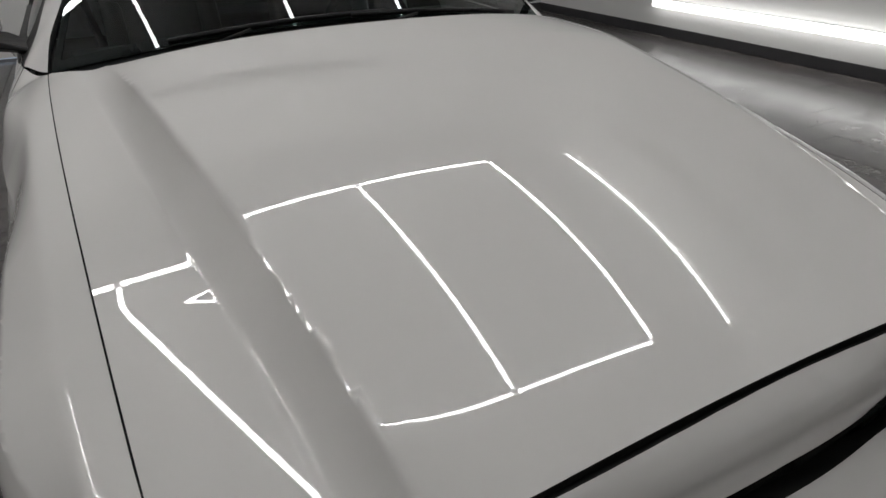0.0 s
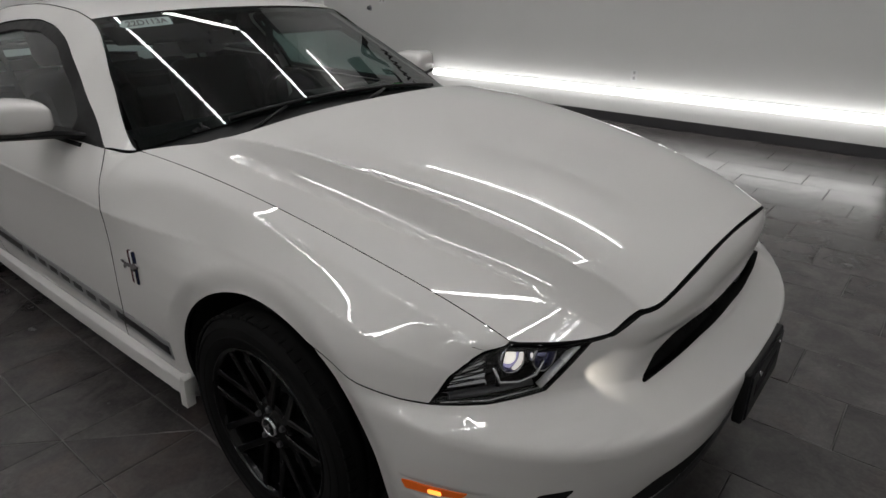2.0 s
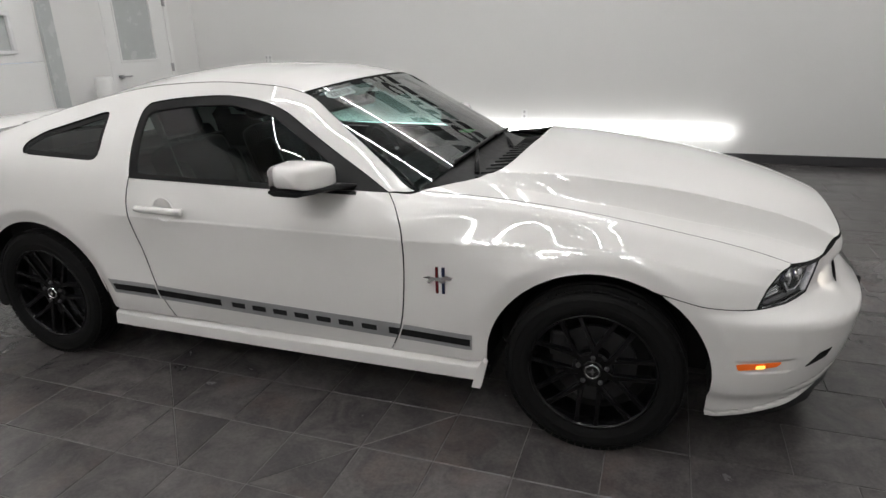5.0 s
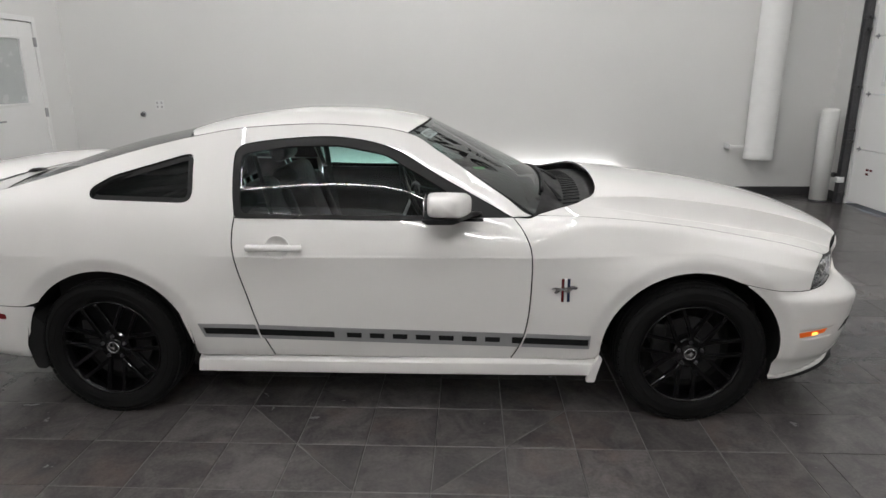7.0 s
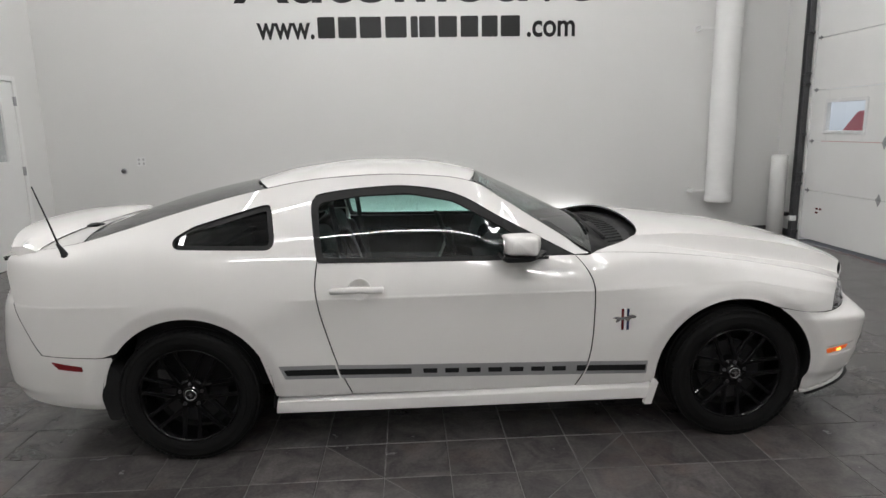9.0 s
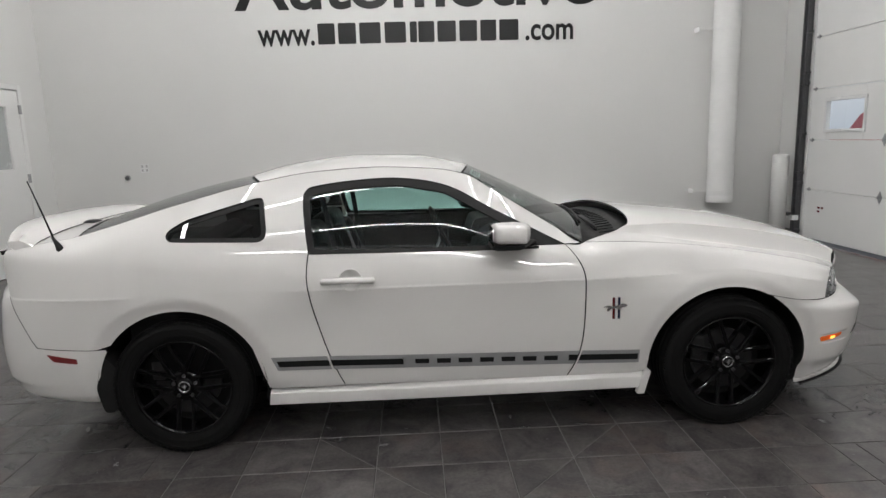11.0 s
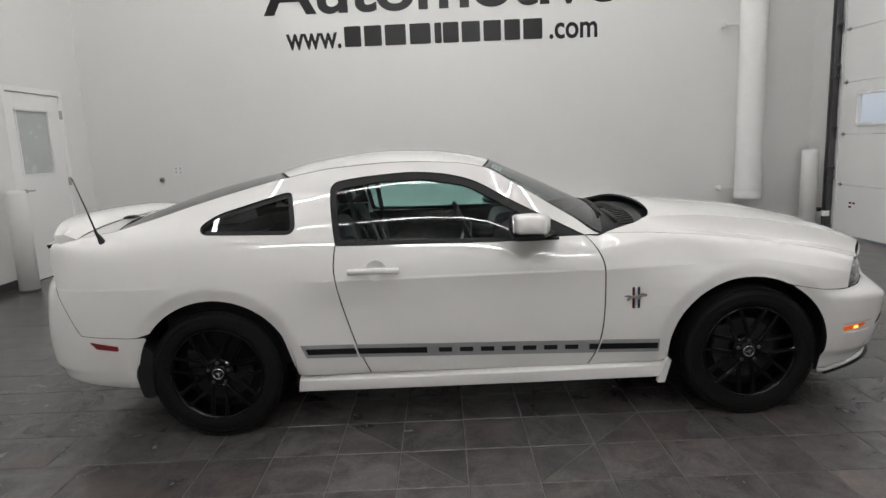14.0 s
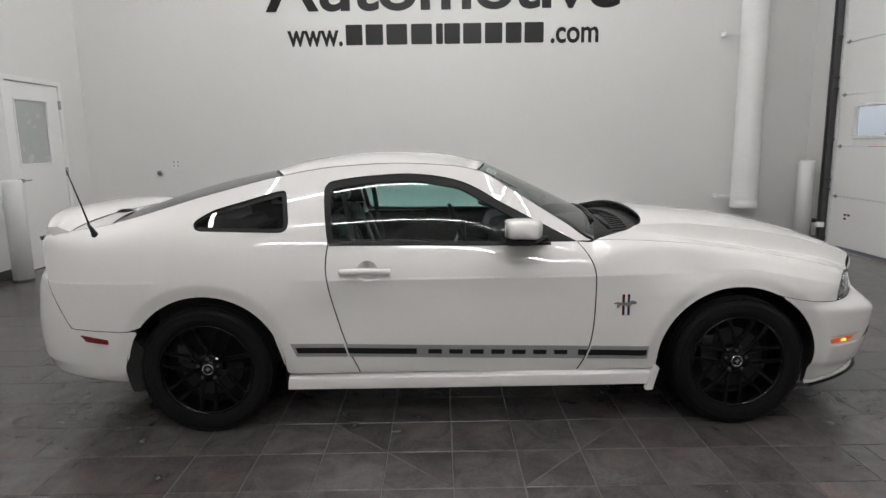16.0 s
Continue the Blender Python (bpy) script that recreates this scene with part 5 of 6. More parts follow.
for s in (1, -1):
    # side markers
    panel("front_side_marker", rounded([(0.777, 0.436), (0.678, 0.445), (0.688, 0.427), (0.771, 0.412)], 0.004), fascia, AMBER, bumper, side=s, lift=0.004, flange=0.010, gap=0, du=0.03, dv=0.05, label="glowing amber side marker")
    panel("marker_bulb", rounded([(0.735, 0.434), (0.715, 0.436), (0.715, 0.423), (0.735, 0.421)], 0.004), fascia, AMBERHOT, bumper, side=s, lift=0.0055, flange=0, gap=0)
    panel("rear_side_marker", rounded([end_uv(-1.978, 0.532, X1, -1), end_uv(-1.832, 0.508, X1, -1), end_uv(-1.832, 0.484, X1, -1), end_uv(-1.945, 0.497, X1, -1)], 0.004), tail, REDLENS, car, side=s, lift=0.004, flange=0.008, gap=0, label="dark red side marker")
    # headlamp: dark bowl, chrome reflectors, lit projector, clear lens
    lamp = panel("headlamp", LAMP, fascia, CLEAR, car, side=s, lift=-0.002, flange=0, gap=0.002, du=0.03, dv=0.02, step=0.015)
    lamp.visible_shadow = False
    panel("lamp_bowl", LAMP, lambda u, v: fascia(u, v) - Vector((0.075, 0, 0)) + Vector((0, 0.02, 0)), GLOSSB, lamp, side=s, gap=0, flange=0, du=0.04, dv=0.04)
    panel("lamp_rim", LAMP, fascia, GLOSSB, lamp, holes=[shrink(LAMP, 0.007)], side=s, lift=-0.003, flange=0.07, gap=0.001, step=0.015)
    def at(u, v, d=0.03):
        p = fascia(u, v) - Vector((d, 0, 0))
        return Vector((p.x, p.y * s, p.z))
    for u, v, r, lit in ((0.612, 0.712, 0.032, True), (0.562, 0.706, 0.032, False)):
        c = at(u, v, 0.048)
        fwd = Vector((0.94, -0.26 * s, 0.12)).normalized()
        q = Matrix.Translation(c) @ fwd.to_track_quat("Z", "Y").to_matrix().to_4x4()
        for nm, prof in (("reflector_ring", [(r, 0.004), (r * 1.07, 0.014), (r * 1.03, 0.021), (r * 0.95, 0.016), (r * 0.92, 0.004)]), ("reflector", [(r * 0.90, 0.004), (r * 0.72, -0.014), (0.0, -0.024)])):
            bm = lathe(prof, 32, "Z")
            bmesh.ops.transform(bm, matrix=q, verts=bm.verts)
            part(nm, bm, CHROME if nm == "reflector_ring" else CLEARBALL, lamp, "chrome ring" if nm == "reflector_ring" else "", smooth=True)
        bm = bmesh.new()
        bmesh.ops.create_uvsphere(bm, u_segments=20, v_segments=12, radius=r * 0.56, matrix=q)
        part("projector_lens", bm, LAMPLIT if lit else CLEARBALL, lamp, "lit projector lens" if lit else "", smooth=True)
    part("divider", sweep([at(0.642, 0.655, 0.018), at(0.640, 0.70, 0.018), at(0.636, 0.742, 0.018)], 0.006, 8, flat=0.5), GLOSSB, lamp, smooth=True)
    # bright bowl of the turn lamp
    tl = [(0.648, 0.652), (0.728, 0.640), (0.716, 0.672), (0.690, 0.716), (0.655, 0.736)]
    panel("turn_reflector", rounded(tl, 0.008), lambda u, v: fascia(u, v) - Vector((0.030 + 0.20 * (v - 0.64), 0, 0)), CHROME, lamp, side=s, gap=0, flange=0.015, du=0.015, dv=0.01)
    # finned chrome inner of the turn lamp
    for k in range(6):
        a, b = at(0.652 + 0.001 * k, 0.660 + 0.013 * k, 0.030), at(0.722 - 0.008 * k, 0.650 + 0.013 * k, 0.016)
        part("reflector_fin", sweep([a, (a + b) / 2, b], 0.0042, 8, flat=0.45), CHROME if k % 3 else GLOSSB, lamp)
    a, b, c2 = at(0.59, 0.660, 0.02), at(0.645, 0.654, 0.02), at(0.71, 0.643, 0.012)
    part("lamp_blade", sweep([a, b, c2], 0.012, 6, flat=0.5), STEEL, lamp, smooth=True)
    part("lamp_edge", sweep([at(0.585, 0.650, 0.006), at(0.66, 0.636, 0.006), at(0.725, 0.632, 0.004)], 0.0022, 6), CHROME, lamp, "thin chrome edge", smooth=True)
    part("inner_trim", sweep([at(0.586, 0.653, 0.010), at(0.555, 0.690, 0.012), at(0.522, 0.728, 0.014)], 0.011, 8, flat=0.45), REFLECT, lamp, "bright inner trim strip", smooth=True)
    part("bezel", sweep([at(0.648, 0.700, 0.018), at(0.640, 0.668, 0.016), at(0.612, 0.664, 0.016), at(0.585, 0.676, 0.018), at(0.574, 0.705, 0.020)], 0.004, 8), CHROME, lamp, "chrome bezel round the projector", smooth=True)


# the lit headlamps spill onto the nose beside them
for s in (1, -1):
    li = bpy.data.lights.new("headlamp_beam", "SPOT")
    li.energy, li.spot_size, li.spot_blend, li.shadow_soft_size, li.color = 0.95, radians(46), 0.10, 0.004, (1.0, 0.93, 0.80)
    lo = new("headlamp_beam", li)
    lo.matrix_world = look((2.095, -0.632 * s, 0.684), (2.160, -0.515 * s, 0.650))


# lettered pale sticker on the glass
mark = words("22D113A", 0, 0, 1.0)
wide = max(v.co.x for v in mark.vertices)
tall = max(v.co.y for v in mark.vertices)
for v in mark.vertices:
    v.co = windscreen(0.83 - 0.25 * v.co.x / wide, 0.890 + 0.05 * v.co.y / tall) + Vector((0.002, 0, 0.003))
mark.materials.clear()
mark.materials.append(STEEL)
tagged(new("glass_mark", mark), "grey number lettered on a pale sticker").parent = car
panel("glass_sticker", rounded([(0.555, 0.872), (0.82, 0.872), (0.87, 0.905), (0.84, 0.955), (0.555, 0.955)], 0.012), windscreen, MINT, car, du=0.05, dv=0.05, gap=0, flange=0, lift=0.0012, step=0.04, label="pale green paper sticker on the glass")


# ---- dark structure behind the panels ----
for nm, lo, hi in (("engine_bay_tub", (0.75, -0.60, 0.24), (2.06, 0.60, 0.72)), ("floor_pan", (-0.98, -0.84, 0.205), (0.95, 0.84, 0.27)), ("boot_tub", (-2.2, -0.58, 0.24), (-0.98, 0.58, 0.84)), ("firewall", (0.62, -0.74, 0.26), (0.76, 0.74, 0.90))):
    part(nm, box(lo, hi, 0.02), WELL, car)
for k, (cx, cz, rx, rz) in enumerate(ARCHES):
    for s in (1, -1):
        bm = bmesh.new()
        rows = []
        for y in (0.575, 0.75, 0.868 if k == 0 else 0.905):
            rows.append([bm.verts.new((cx + (rx + 0.012) * math.cos(radians(a)), -s * (y - (0.055 * max(0.0, math.cos(radians(a)) - 0.35) / 0.65 if k == 0 and y > 0.8 else 0.0)), cz + (rz + 0.012) * math.sin(radians(a)))) for a in range(-12, 196, 8)])
        for a, b in zip(rows, rows[1:]):
            for j in range(len(a) - 1):
                bm.faces.new((a[j], a[j + 1], b[j + 1], b[j]))
        bm.faces.new(rows[0])
        part("wheel_arch_liner", bm, WELL, car, smooth=True)
# dark rod in the gap under the hood's leading edge, standing in for shade
seal = [Vector((x, -y, hood_z(x, y) - 0.014)) for x, y in front_full]
part("hood_gap_shade", sweep([p - Vector((0.016, 0, 0.004)) for p in seal], 0.008, 6), WELL, car)


# ---- wheels ----
def wheel(x, s):
    """A wheel on the right side for s = 1; its outer face looks to -y."""
    w = new("wheel")
    w.parent = car
    R, cz = 0.336, 0.333
    w.location = (x, -s * 0.795, cz)
    w.rotation_euler = (0, 0, 0 if s > 0 else math.pi)
    prof = [(0.232, 0.095), (0.240, 0.112), (0.262, 0.119), (0.292, 0.121), (0.312, 0.115), (0.324, 0.104), (0.331, 0.090), (R, 0.070)]
    pts = prof + [(R - 0.0, 0.05), (R - 0.008, 0.047), (R - 0.008, 0.041), (R, 0.038), (R, 0.012), (R - 0.008, 0.009), (R - 0.008, 0.003), (R, 0.0)]
    full = pts + [(r, -h) for r, h in reversed(pts[:-1])]
    tyre = part("tyre", lathe([(r, -h) for r, h in full], 72), RUBBER, w, "black rubber tyre", smooth=True)
    lug = bmesh.new()
    for k in range(64):
        a = 2 * math.pi * k / 64
        m = pose(0, 0, 0, 0, math.degrees(a), 0)
        for h in (-0.090, 0.090):
            add_box(lug, (R - 0.012, h - 0.020, -0.0140), (R - 0.0035, h + 0.016, 0.0140), 0.0, 1, m)
    part("tread", lug, RUBBER, w)["kind"] = "stuff"
    for r in (0.272, 0.300):
        part("sidewall_ring", lathe([(r - 0.003, -0.1195), (r, -0.1225), (r + 0.003, -0.1195)], 72), RUBBER, w, smooth=True)
    rim = part("rim", lathe([(0.236, -0.095), (0.240, -0.110), (0.236, -0.116), (0.229, -0.112), (0.224, -0.098), (0.218, -0.06), (0.212, 0.0), (0.214, 0.09), (0.235, 0.10)], 64), GLOSSB, w, "gloss black alloy rim", smooth=True)
    for k in range(7):
        for q in (-1, 1):
            a = 360 / 7 * k - 10
            bm = bmesh.new()
            prev = None
            for r, off, wd, y0, th in ((0.045, 0.028, 0.012, -0.088, 0.03), (0.085, 0.035, 0.011, -0.090, 0.026), (0.15, 0.036, 0.0090, -0.098, 0.022), (0.200, 0.036, 0.0090, -0.106, 0.020), (0.226, 0.037, 0.012, -0.108, 0.018)):
                c = q * off
                ring = [bm.verts.new((r, y0 + 0.004, c - wd)), bm.verts.new((r, y0, c - wd * 0.72)), bm.verts.new((r, y0, c + wd * 0.72)), bm.verts.new((r, y0 + 0.004, c + wd)), bm.verts.new((r, y0 + th, c + wd * 0.8)), bm.verts.new((r, y0 + th, c - wd * 0.8))]
                if prev:
                    for j in range(6):
                        bm.faces.new((prev[j], prev[(j + 1) % 6], ring[(j + 1) % 6], ring[j]))
                else:
                    bm.faces.new(ring)
                prev = ring
            bm.faces.new(prev[::-1])
            bmesh.ops.recalc_face_normals(bm, faces=bm.faces)
            bmesh.ops.transform(bm, matrix=pose(0, 0, 0, 0, a, 0), verts=bm.verts)
            part("spoke", bm, GLOSSB, w)
    part("hub", lathe([(0, -0.092), (0.034, -0.092), (0.040, -0.088), (0.066, -0.086), (0.074, -0.08), (0.078, -0.06), (0.078, -0.02), (0, -0.02)], 40), GLOSSB, w, smooth=False)
    cap = part("centre_cap", lathe([(0, -0.099), (0.024, -0.099), (0.027, -0.097), (0.028, -0.092)], 32), GLOSSB, w, smooth=True)
    part("cap_ring", lathe([(0.0235, -0.0985), (0.0255, -0.1015), (0.0285, -0.100), (0.0295, -0.094)], 32), CHROME, w, "chrome cap ring", smooth=True)
    part("cap_badge", prism(rounded([(-0.017, -0.001), (-0.004, 0.005), (0.002, 0.014), (0.006, 0.014), (0.006, 0.004), (0.017, 0.006), (0.006, -0.003), (0.004, -0.014), (0.0, -0.014), (-0.003, -0.003)], 0.002), 0.003, Matrix.Translation((0, -0.099, 0)) @ pose(0, 0, 0, 90)), CHROME, w, "chrome badge shape")
    for k in range(5):
        a = radians(90 + 72 * k)
        part("lug_nut", lathe([(0, -0.100), (0.006, -0.100), (0.009, -0.096), (0.010, -0.082)], 6, "Y", (0.055 * math.cos(a), 0, 0.055 * math.sin(a))), STEEL, w, "steel lug nut")
    part("brake_disc", lathe([(0.07, -0.035), (0.158, -0.035), (0.158, -0.012), (0.07, -0.012)], 48), IRON, w, "dark iron brake disc", smooth=False)
    # added dark disc behind the spokes, so the gaps read as shade
    part("dark_backing", lathe([(0.0, 0.012), (0.200, 0.012), (0.212, 0.004), (0.212, 0.016), (0.0, 0.022)], 40), WELL, w)
    cal = box((-0.17, -0.055, 0.02), (-0.10, 0.02, 0.13), 0.015)
    part("brake_caliper", cal, IRON, w)
    return w


for x in (1.353, -1.358):
    for s in (1, -1):
        wheel(x, s)

# ---- mirror, handle, antenna, badges, wipers ----
for s in (1, -1):
    mir = new("door_mirror")
    mir.parent = car
    bm = bmesh.new()
    # shell: rounded sections from the inner end outwards
    rings = []
    for t in [k / 12 for k in range(13)]:
        y = 0.885 + 0.185 * t
        grow = (1 - abs(2 * t - 1) ** 7) ** 0.5 if 0 < t < 1 else 0.30
        xf, xb = 0.358 - 0.060 * t, 0.150 + 0.012 * t
        xc, hx = (xf + xb) / 2, (xf - xb) / 2 * (0.62 + 0.38 * grow)
        zc, hz = 1.042 + 0.008 * t, (0.051 - 0.014 * abs(t - 0.45)) * (0.60 + 0.40 * grow)
        ring = []
        for k in range(24):
            a = 2 * math.pi * k / 24
            ca, sa = math.cos(a), math.sin(a)
            px = xc + hx * math.copysign(abs(ca) ** 0.36, ca)
            pz = zc + hz * math.copysign(abs(sa) ** 0.40, sa) - 0.010 * max(0.0, ca)
            ring.append(bm.verts.new((px, -s * y, pz)))
        rings.append(ring)
    for a, b in zip(rings, rings[1:]):
        for k in range(24):
            bm.faces.new((a[k], a[(k + 1) % 24], b[(k + 1) % 24], b[k]))
    bm.faces.new(rings[0])
    bm.faces.new(rings[-1])
    bmesh.ops.recalc_face_normals(bm, faces=bm.faces)
    part("mirror_shell", bm, PAINT, mir, smooth=True)
    bm = bmesh.new()
    rings = []
    for t in [k / 10 for k in range(11)]:
        y = 0.80 + 0.265 * t
        w1 = 0.348 + 0.05 * (1 - t) - 0.06 * t
        w0 = 0.145 + 0.13 * max(0.0, 1 - t * 3)
        zt, zb = 1.000 - 0.022 * max(0.0, 1 - t * 3), 0.966 + 0.012 * t - 0.006 * max(0.0, 1 - t * 3)
        rings.append([bm.verts.new((x, -s * y, z)) for x, z in ((w0, zt), (w1, zt), (w1 + 0.008, (zt + zb) / 2), (w1 - 0.02, zb), (w0 + 0.02, zb), (w0 - 0.004, (zt + zb) / 2))])
    for a, b in zip(rings, rings[1:]):
        for k in range(6):
            bm.faces.new((a[k], a[(k + 1) % 6], b[(k + 1) % 6], b[k]))
    bm.faces.new(rings[0])
    bm.faces.new(rings[-1])
    bmesh.ops.recalc_face_normals(bm, faces=bm.faces)
    bmesh.ops.bevel(bm, geom=list(bm.edges), offset=0.003, segments=1, profile=0.5, affect="EDGES")
    part("mirror_base", bm, BLACK, mir, "black plastic mirror base")
    part("mirror_glass", prism(rounded([(0, -0.045), (0.165, -0.045), (0.165, 0.05), (0, 0.05)], 0.03), 0.004, Matrix.Translation((0.151, -s * (0.893 if s > 0 else 1.058), 1.035)) @ pose(0, 0, 0, 90, 0, -90)), CHROME, mir)
    # handle on its scoop
    hd = new("door_handle")
    hd.parent = car
    pts = [(-0.655, 0.838), (-0.60, 0.841), (-0.53, 0.842), (-0.46, 0.840), (-0.41, 0.836)]
    line = [Vector((x, -s * (skin(x, z) + (0.030 if 0 < i < 4 else 0.014)), z)) for i, (x, z) in enumerate(pts)]
    part("grip", sweep([Vector(p) for p in flow([tuple(p) for p in line], 5)], 0.0175, 10, flat=0.9), PAINT, hd, smooth=True)
    bm = bmesh.new()
    prev = None
    for r, d in ((1.0, 0.0015), (0.8, -0.002), (0.55, -0.018), (0.25, -0.027), (0.02, -0.030)):
        ring = []
        for k in range(32):
            a = 2 * math.pi * k / 32
            x, z = -0.520 + 0.054 * r * math.cos(a), 0.838 + 0.054 * r * math.sin(a)
            ring.append(bm.verts.new((x, -s * (skin(x, z) + d - 0.002), z)))
        if prev:
            for k in range(32):
                bm.faces.new((prev[k], prev[(k + 1) % 32], ring[(k + 1) % 32], ring[k]))
        prev = ring
    bmesh.ops.recalc_face_normals(bm, faces=bm.faces)
    part("scoop", bm, PAINT, hd, smooth=True)
    part("scoop_ring", lathe([(0.050, 0), (0.053, -0.004), (0.056, 0)], 40, "Y", (-0.52, 0, 0.838)), PAINT, hd, smooth=True).matrix_basis = Matrix.Translation((0, -s * skin(-0.52, 0.838), 0))
    # fender badge: three bars behind a silver running shape
    bd = new("fender_badge")
    bd.parent = car
    for x, mat in ((0.755, REDV), (0.768, WHITEV), (0.781, BLUEV)):
        part("bar", box((x - 0.006, -0.006, -0.054), (x + 0.006, 0.006, 0.054), 0.002), mat, bd).matrix_basis = Matrix.Translation((0, -s * (side_y(0.768, 0.645) + 0.001), 0.645))
    shape = rounded([(0.700, 0.004), (0.722, 0.012), (0.745, 0.008), (0.775, 0.012), (0.798, 0.020), (0.822, 0.012), (0.815, 0.002), (0.795, 0.000), (0.782, -0.014), (0.770, -0.012), (0.762, -0.004), (0.742, -0.006), (0.725, -0.020), (0.716, -0.012), (0.725, -0.001)], 0.004)
    part("running_shape", prism(shape, 0.005, Matrix.Translation((0, -s * (side_y(0.768, 0.645) + 0.0065) + (0 if s > 0 else 0.005), 0.650)) @ pose(0, 0, 0, 90)), CHROME, bd, "silver running shape")
ant = new("antenna")
ant.parent = car
part("mast", sweep([(-1.905, -0.822, 1.03), (-1.952, -0.822, 1.19), (-2.003, -0.822, 1.352)], [0.0055, 0.004, 0.0028], 8), BLACK, ant, smooth=True)
part("base", sweep([(-1.888, -0.826, 0.995), (-1.890, -0.824, 1.015), (-1.905, -0.822, 1.05), (-1.925, -0.822, 1.085)], [0.024, 0.020, 0.012, 0.006], 14), BLACK, ant, smooth=True)


# cowl between hood and windscreen
def cowl(u, w):
    b = windscreen(u * 0.985, 0.0)
    x1 = ip(abs(u) * 0.76, tuple((y, x) for x, y in reversed(HOOD_R)))
    y1 = u * 0.76
    h = Vector((x1 + 0.05, -y1, hood_z(max(0.66, x1), y1) - 0.045))
    p = b.lerp(h, w)
    return p - Vector((0, 0, 0.030 * math.sin(math.pi * min(1.0, w * 1.2 + 0.05)) + 0.006))


panel("cowl", [(-0.985, -0.03), (0.985, -0.03), (0.985, 1.0), (-0.985, 1.0)], cowl, BLACK, car, gap=0, flange=0, du=0.05, dv=0.1, step=0.04)
for k in range(26):
    u = -0.9 + 1.8 * k / 25
    a, b = cowl(u, 0.35), cowl(u, 0.62)
    part("cowl_vent", tube(a + Vector((0, 0, 0.003)), b + Vector((0, 0, 0.003)), 0.0035, 5), BLACK, car)
for u0, u1, w1 in ((0.62, -0.16, 0.032), (-0.02, -0.80, 0.032)):
    wp = new("wiper")
    wp.parent = car
    piv = cowl(u0, 0.30) + Vector((0, 0, 0.008))
    elbow = windscreen((u0 + u1) / 2 + 0.12, 0.004) + Vector((0.012, 0, 0.006))
    part("arm", sweep([piv, piv.lerp(elbow, 0.5) + Vector((0, 0, 0.004)), elbow], [0.012, 0.009, 0.006], 8, flat=0.7), BLACK, wp, smooth=True)
    bl = [windscreen(u0 + (u1 - u0) * k / 8, 0.004 + w1 * 0.4 * k / 8) + Vector((0.004, 0, 0.009)) for k in range(9)]
    part("blade", sweep(bl, 0.008, 6), BLACK, wp, smooth=True)
    part("spindle", tube(piv - Vector((0, 0, 0.03)), piv + Vector((0, 0, 0.004)), 0.012, 12), BLACK, wp)

# ---- interior ----
cab = new("cabin")
cab.parent = car


def seat(y):
    bm = bmesh.new()
    add_box(bm, (-0.62, y - 0.25, 0.36), (-0.10, y + 0.25, 0.54), 0.06, 3)
    part("seat_cushion", bm, LEATHER, cab, smooth=True)
    m = Matrix.Translation((-0.60, y, 0.48)) @ pose(0, 0, 0, 0, -20, 0)
    bm = bmesh.new()
    add_box(bm, (-0.09, -0.24, 0.0), (0.07, 0.24, 0.60), 0.06, 3, m)
    for q in (-1, 1):
        add_box(bm, (-0.06, q * 0.20 - 0.045, 0.08), (0.11, q * 0.20 + 0.045, 0.50), 0.04, 2, m)
    part("seat_backrest", bm, LEATHER, cab, smooth=True)
    bm = bmesh.new()
    add_box(bm, (-0.07, -0.135, 0.63), (0.05, 0.135, 0.84), 0.045, 3, m)
    part("head_restraint", bm, LEATHER, cab, smooth=True)
    for q in (-0.05, 0.05):
        part("headrest_post", tube(m @ Vector((-0.01, q, 0.56)), m @ Vector((-0.01, q, 0.66)), 0.007, 8), CHROME, cab)


seat(-0.37)
seat(0.37)
bm = bmesh.new()
add_box(bm, (-1.30, -0.60, 0.36), (-0.86, 0.60, 0.56), 0.06, 2)
m = Matrix.Translation((-1.25, 0, 0.52)) @ pose(0, 0, 0, 0, -28, 0)
add_box(bm, (-0.07, -0.60, 0), (0.07, 0.60, 0.52), 0.05, 2, m)
part("rear_bench", bm, LEATHER, cab, smooth=True)
part("parcel_shelf", box((-1.95, -0.62, 0.90), (-1.35, 0.62, 0.93), 0.01), GREYP, cab)
bm = bmesh.new()
dash = [(0.20, 0.62), (0.16, 0.78), (0.20, 0.90), (0.30, 0.955), (0.50, 0.965), (0.66, 0.945), (0.66, 0.60)]
part("dashboard", prism(rounded(dash, 0.05), 1.44, Matrix.Translation((0, 0.72, 0)) @ pose(0, 0, 0, 90)), GREYP, cab, smooth=False)
part("instrument_hood", prism(rounded([(0.14, 0.86), (0.18, 0.97), (0.34, 0.99), (0.42, 0.95), (0.3, 0.86)], 0.03), 0.40, Matrix.Translation((0, 0.57, 0)) @ pose(0, 0, 0, 90)), GREYP, cab)
part("console", box((-0.75, -0.11, 0.25), (0.25, 0.11, 0.56), 0.04), GREYP, cab, smooth=False)
sw = [Vector((-0.02, 0.37, 0.86)) + pose(0, 0, 0, 0, -24, 0) @ Vector((0, 0.185 * math.cos(a), 0.185 * math.sin(a))) for a in [2 * math.pi * k / 32 for k in range(32)]]
part("steering_wheel", sweep(sw, 0.016, 10, True), LEATHER, cab, smooth=True)
part("steering_hub", box((-0.04, 0.30, 0.80), (0.02, 0.44, 0.92), 0.03), GREYP, cab, smooth=False)
for a in (Vector((-0.02, 0.20, 0.87)), Vector((-0.02, 0.54, 0.87)), Vector((-0.09, 0.37, 0.69))):
    part("steering_spoke", sweep([Vector((-0.02, 0.37, 0.86)), a], 0.013, 8, flat=0.7), SILVER, cab)
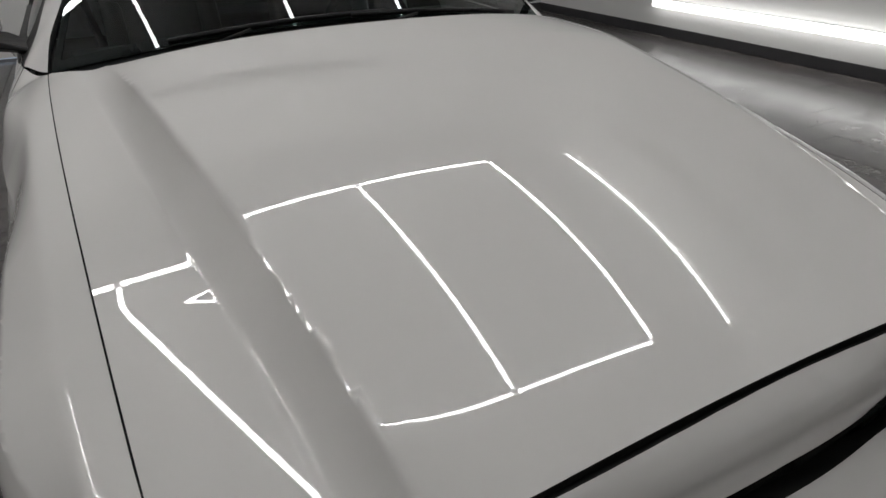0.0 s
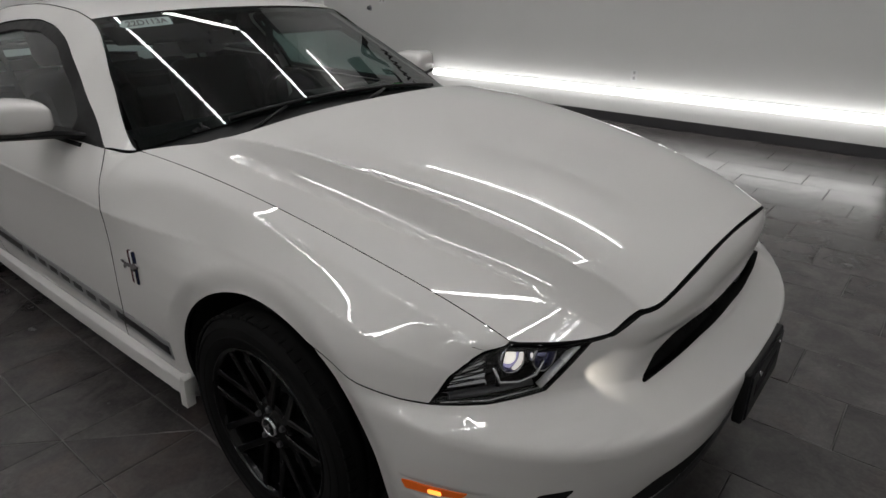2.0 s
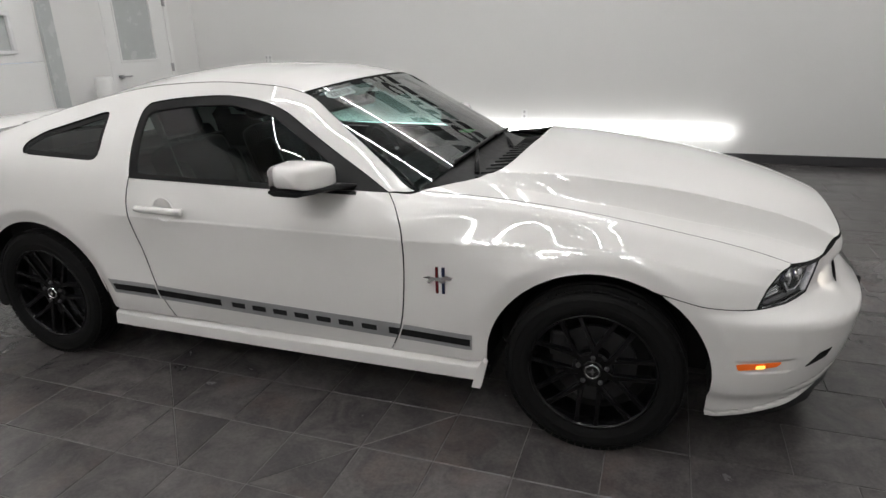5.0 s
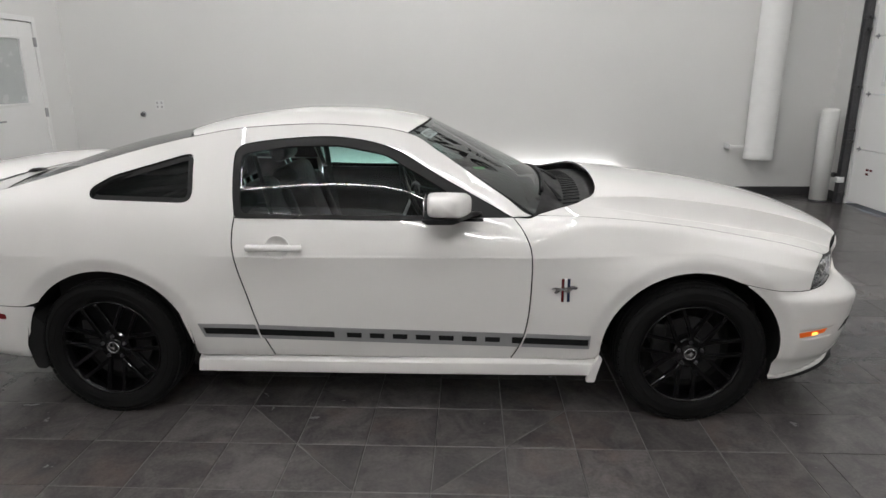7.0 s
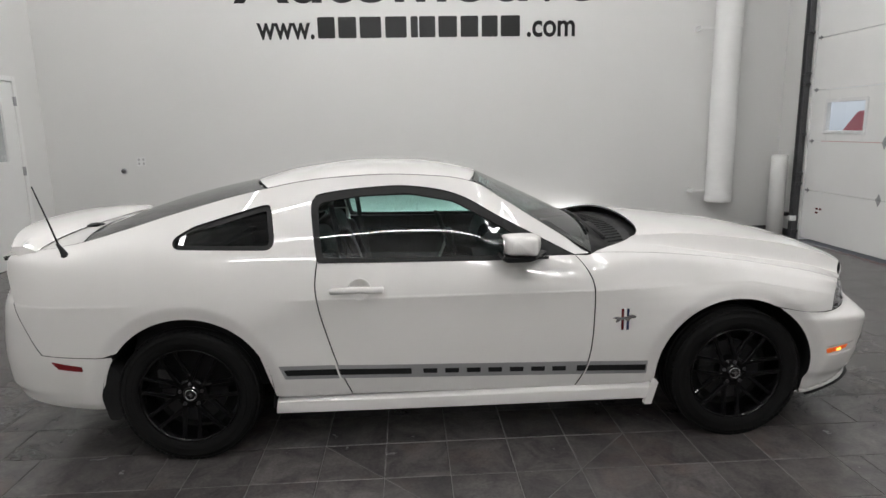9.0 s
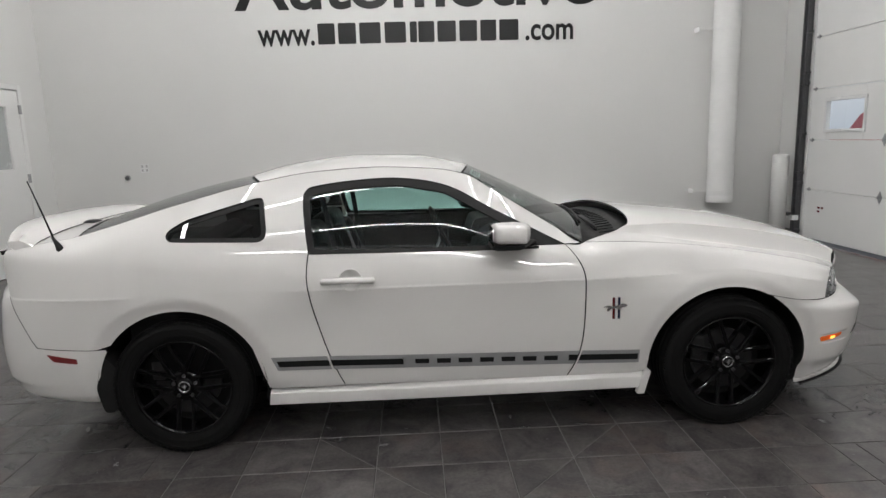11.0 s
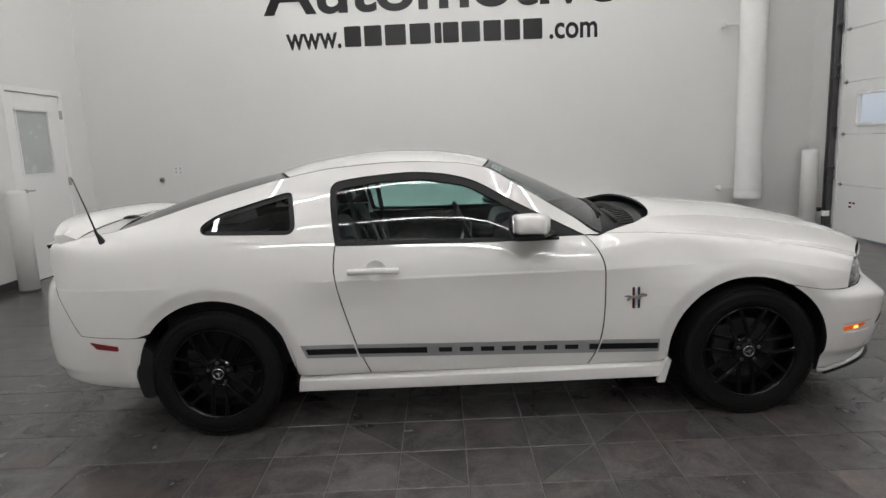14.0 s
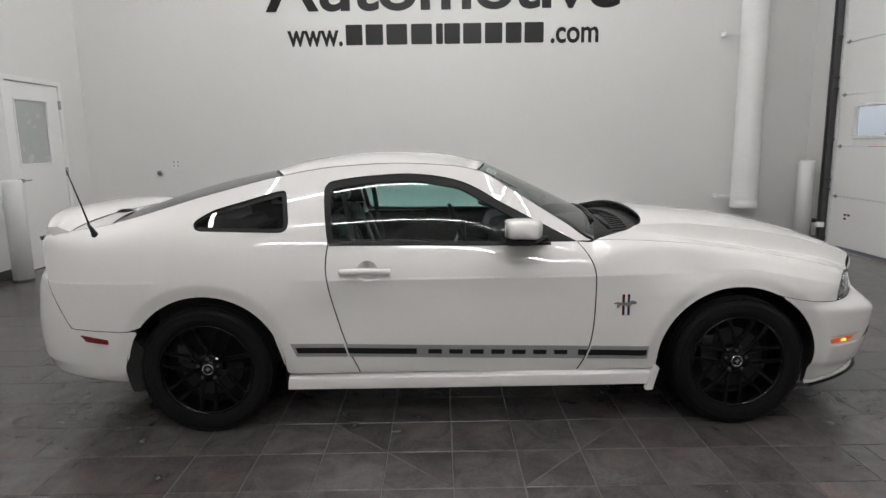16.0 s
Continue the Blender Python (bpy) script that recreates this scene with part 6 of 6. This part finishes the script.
part("steering_column", tube((-0.02, 0.37, 0.86), (0.25, 0.37, 0.80), 0.045, 14), GREYP, cab)
for s in (1, -1):
    panel("door_trim", on_flank([(-0.71, 0.30), (0.60, 0.30), (0.60, 0.945), (-0.71, 0.958)]), lambda x, v: flank(x, v) + Vector((0, 0.055, 0)), GREYP, cab, side=s, gap=0, flange=0, du=0.2, dv=0.2)
    panel("quarter_trim", on_flank([(-1.6, 0.35), (-0.74, 0.35), (-0.74, 1.02), (-1.6, 1.02)]), lambda x, v: flank(x, v) + Vector((0, 0.06, 0)), GREYP, cab, side=s, gap=0, flange=0, du=0.2, dv=0.2)
    # pillar and roof-rail lining
    panel("pillar_trim", on_flank([(-1.62, 1.02), (-1.45, 1.02), (-1.42, 1.10), (-1.30, 1.15), (-1.0, 1.232), (-0.94, 1.225), (-0.90, 1.03), (-0.735, 1.03), (-0.77, 1.22), (-0.74, 1.27), (-0.50, 1.302), (-0.27, 1.306), (-0.03, 1.262), (0.2, 1.142), (0.53, 0.965), (0.60, 0.955), (0.23, 1.19), (0.02, 1.30), (-0.25, 1.335), (-0.6, 1.335), (-0.95, 1.29), (-1.3, 1.21)]), lambda x, v: flank(x, v) + Vector((0, 0.03, -0.005)), LINER, cab, side=s, gap=0, flange=0, du=0.2, dv=0.2)
    part("sun_visor", box((0.02, -s * 0.36 - 0.19, 1.245), (0.15, -s * 0.36 + 0.19, 1.262), 0.007, 2, Matrix.Translation((0.08, 0, 1.25)) @ pose(0, 0, 0, 0, 22, 0) @ Matrix.Translation((-0.08, 0, -1.25))), LINER, cab)
    part("seat_belt", sweep([(-0.66, -s * 0.70, 1.22), (-0.62, -s * 0.66, 0.95), (-0.56, -s * 0.60, 0.62)], 0.022, 6, flat=0.1), BLACK, cab)
part("visor_label", box((0.06, -0.46, 1.234), (0.12, -0.30, 1.237), 0, 1, Matrix.Translation((0.08, 0, 1.25)) @ pose(0, 0, 0, 0, 22, 0) @ Matrix.Translation((-0.08, 0, -1.25))), WHITEV, cab, "pale warning label on the visor")
part("rear_view_mirror", box((0.03, -0.12, 1.19), (0.055, 0.12, 1.25), 0.012), BLACK, cab)
part("mirror_stalk", sweep([(0.05, 0, 1.23), (0.10, 0, 1.29), (0.12, 0, 1.32)], 0.010, 8), BLACK, cab)
part("windscreen_card", box((0.36, 0.60, 0.966), (0.44, 0.71, 0.969), 0, 1), GREEN, cab, "green paper strip on the dashboard")
part("windscreen_sticker", box((0.10, -0.44, 0), (0.20, -0.32, 0.001), 0, 1, Matrix.Translation((0.05, 0, 1.272)) @ pose(0, 0, 0, 0, 30, 0) @ Matrix.Translation((-0.1, 0, 0))), WHITEV, cab)


build_floor()
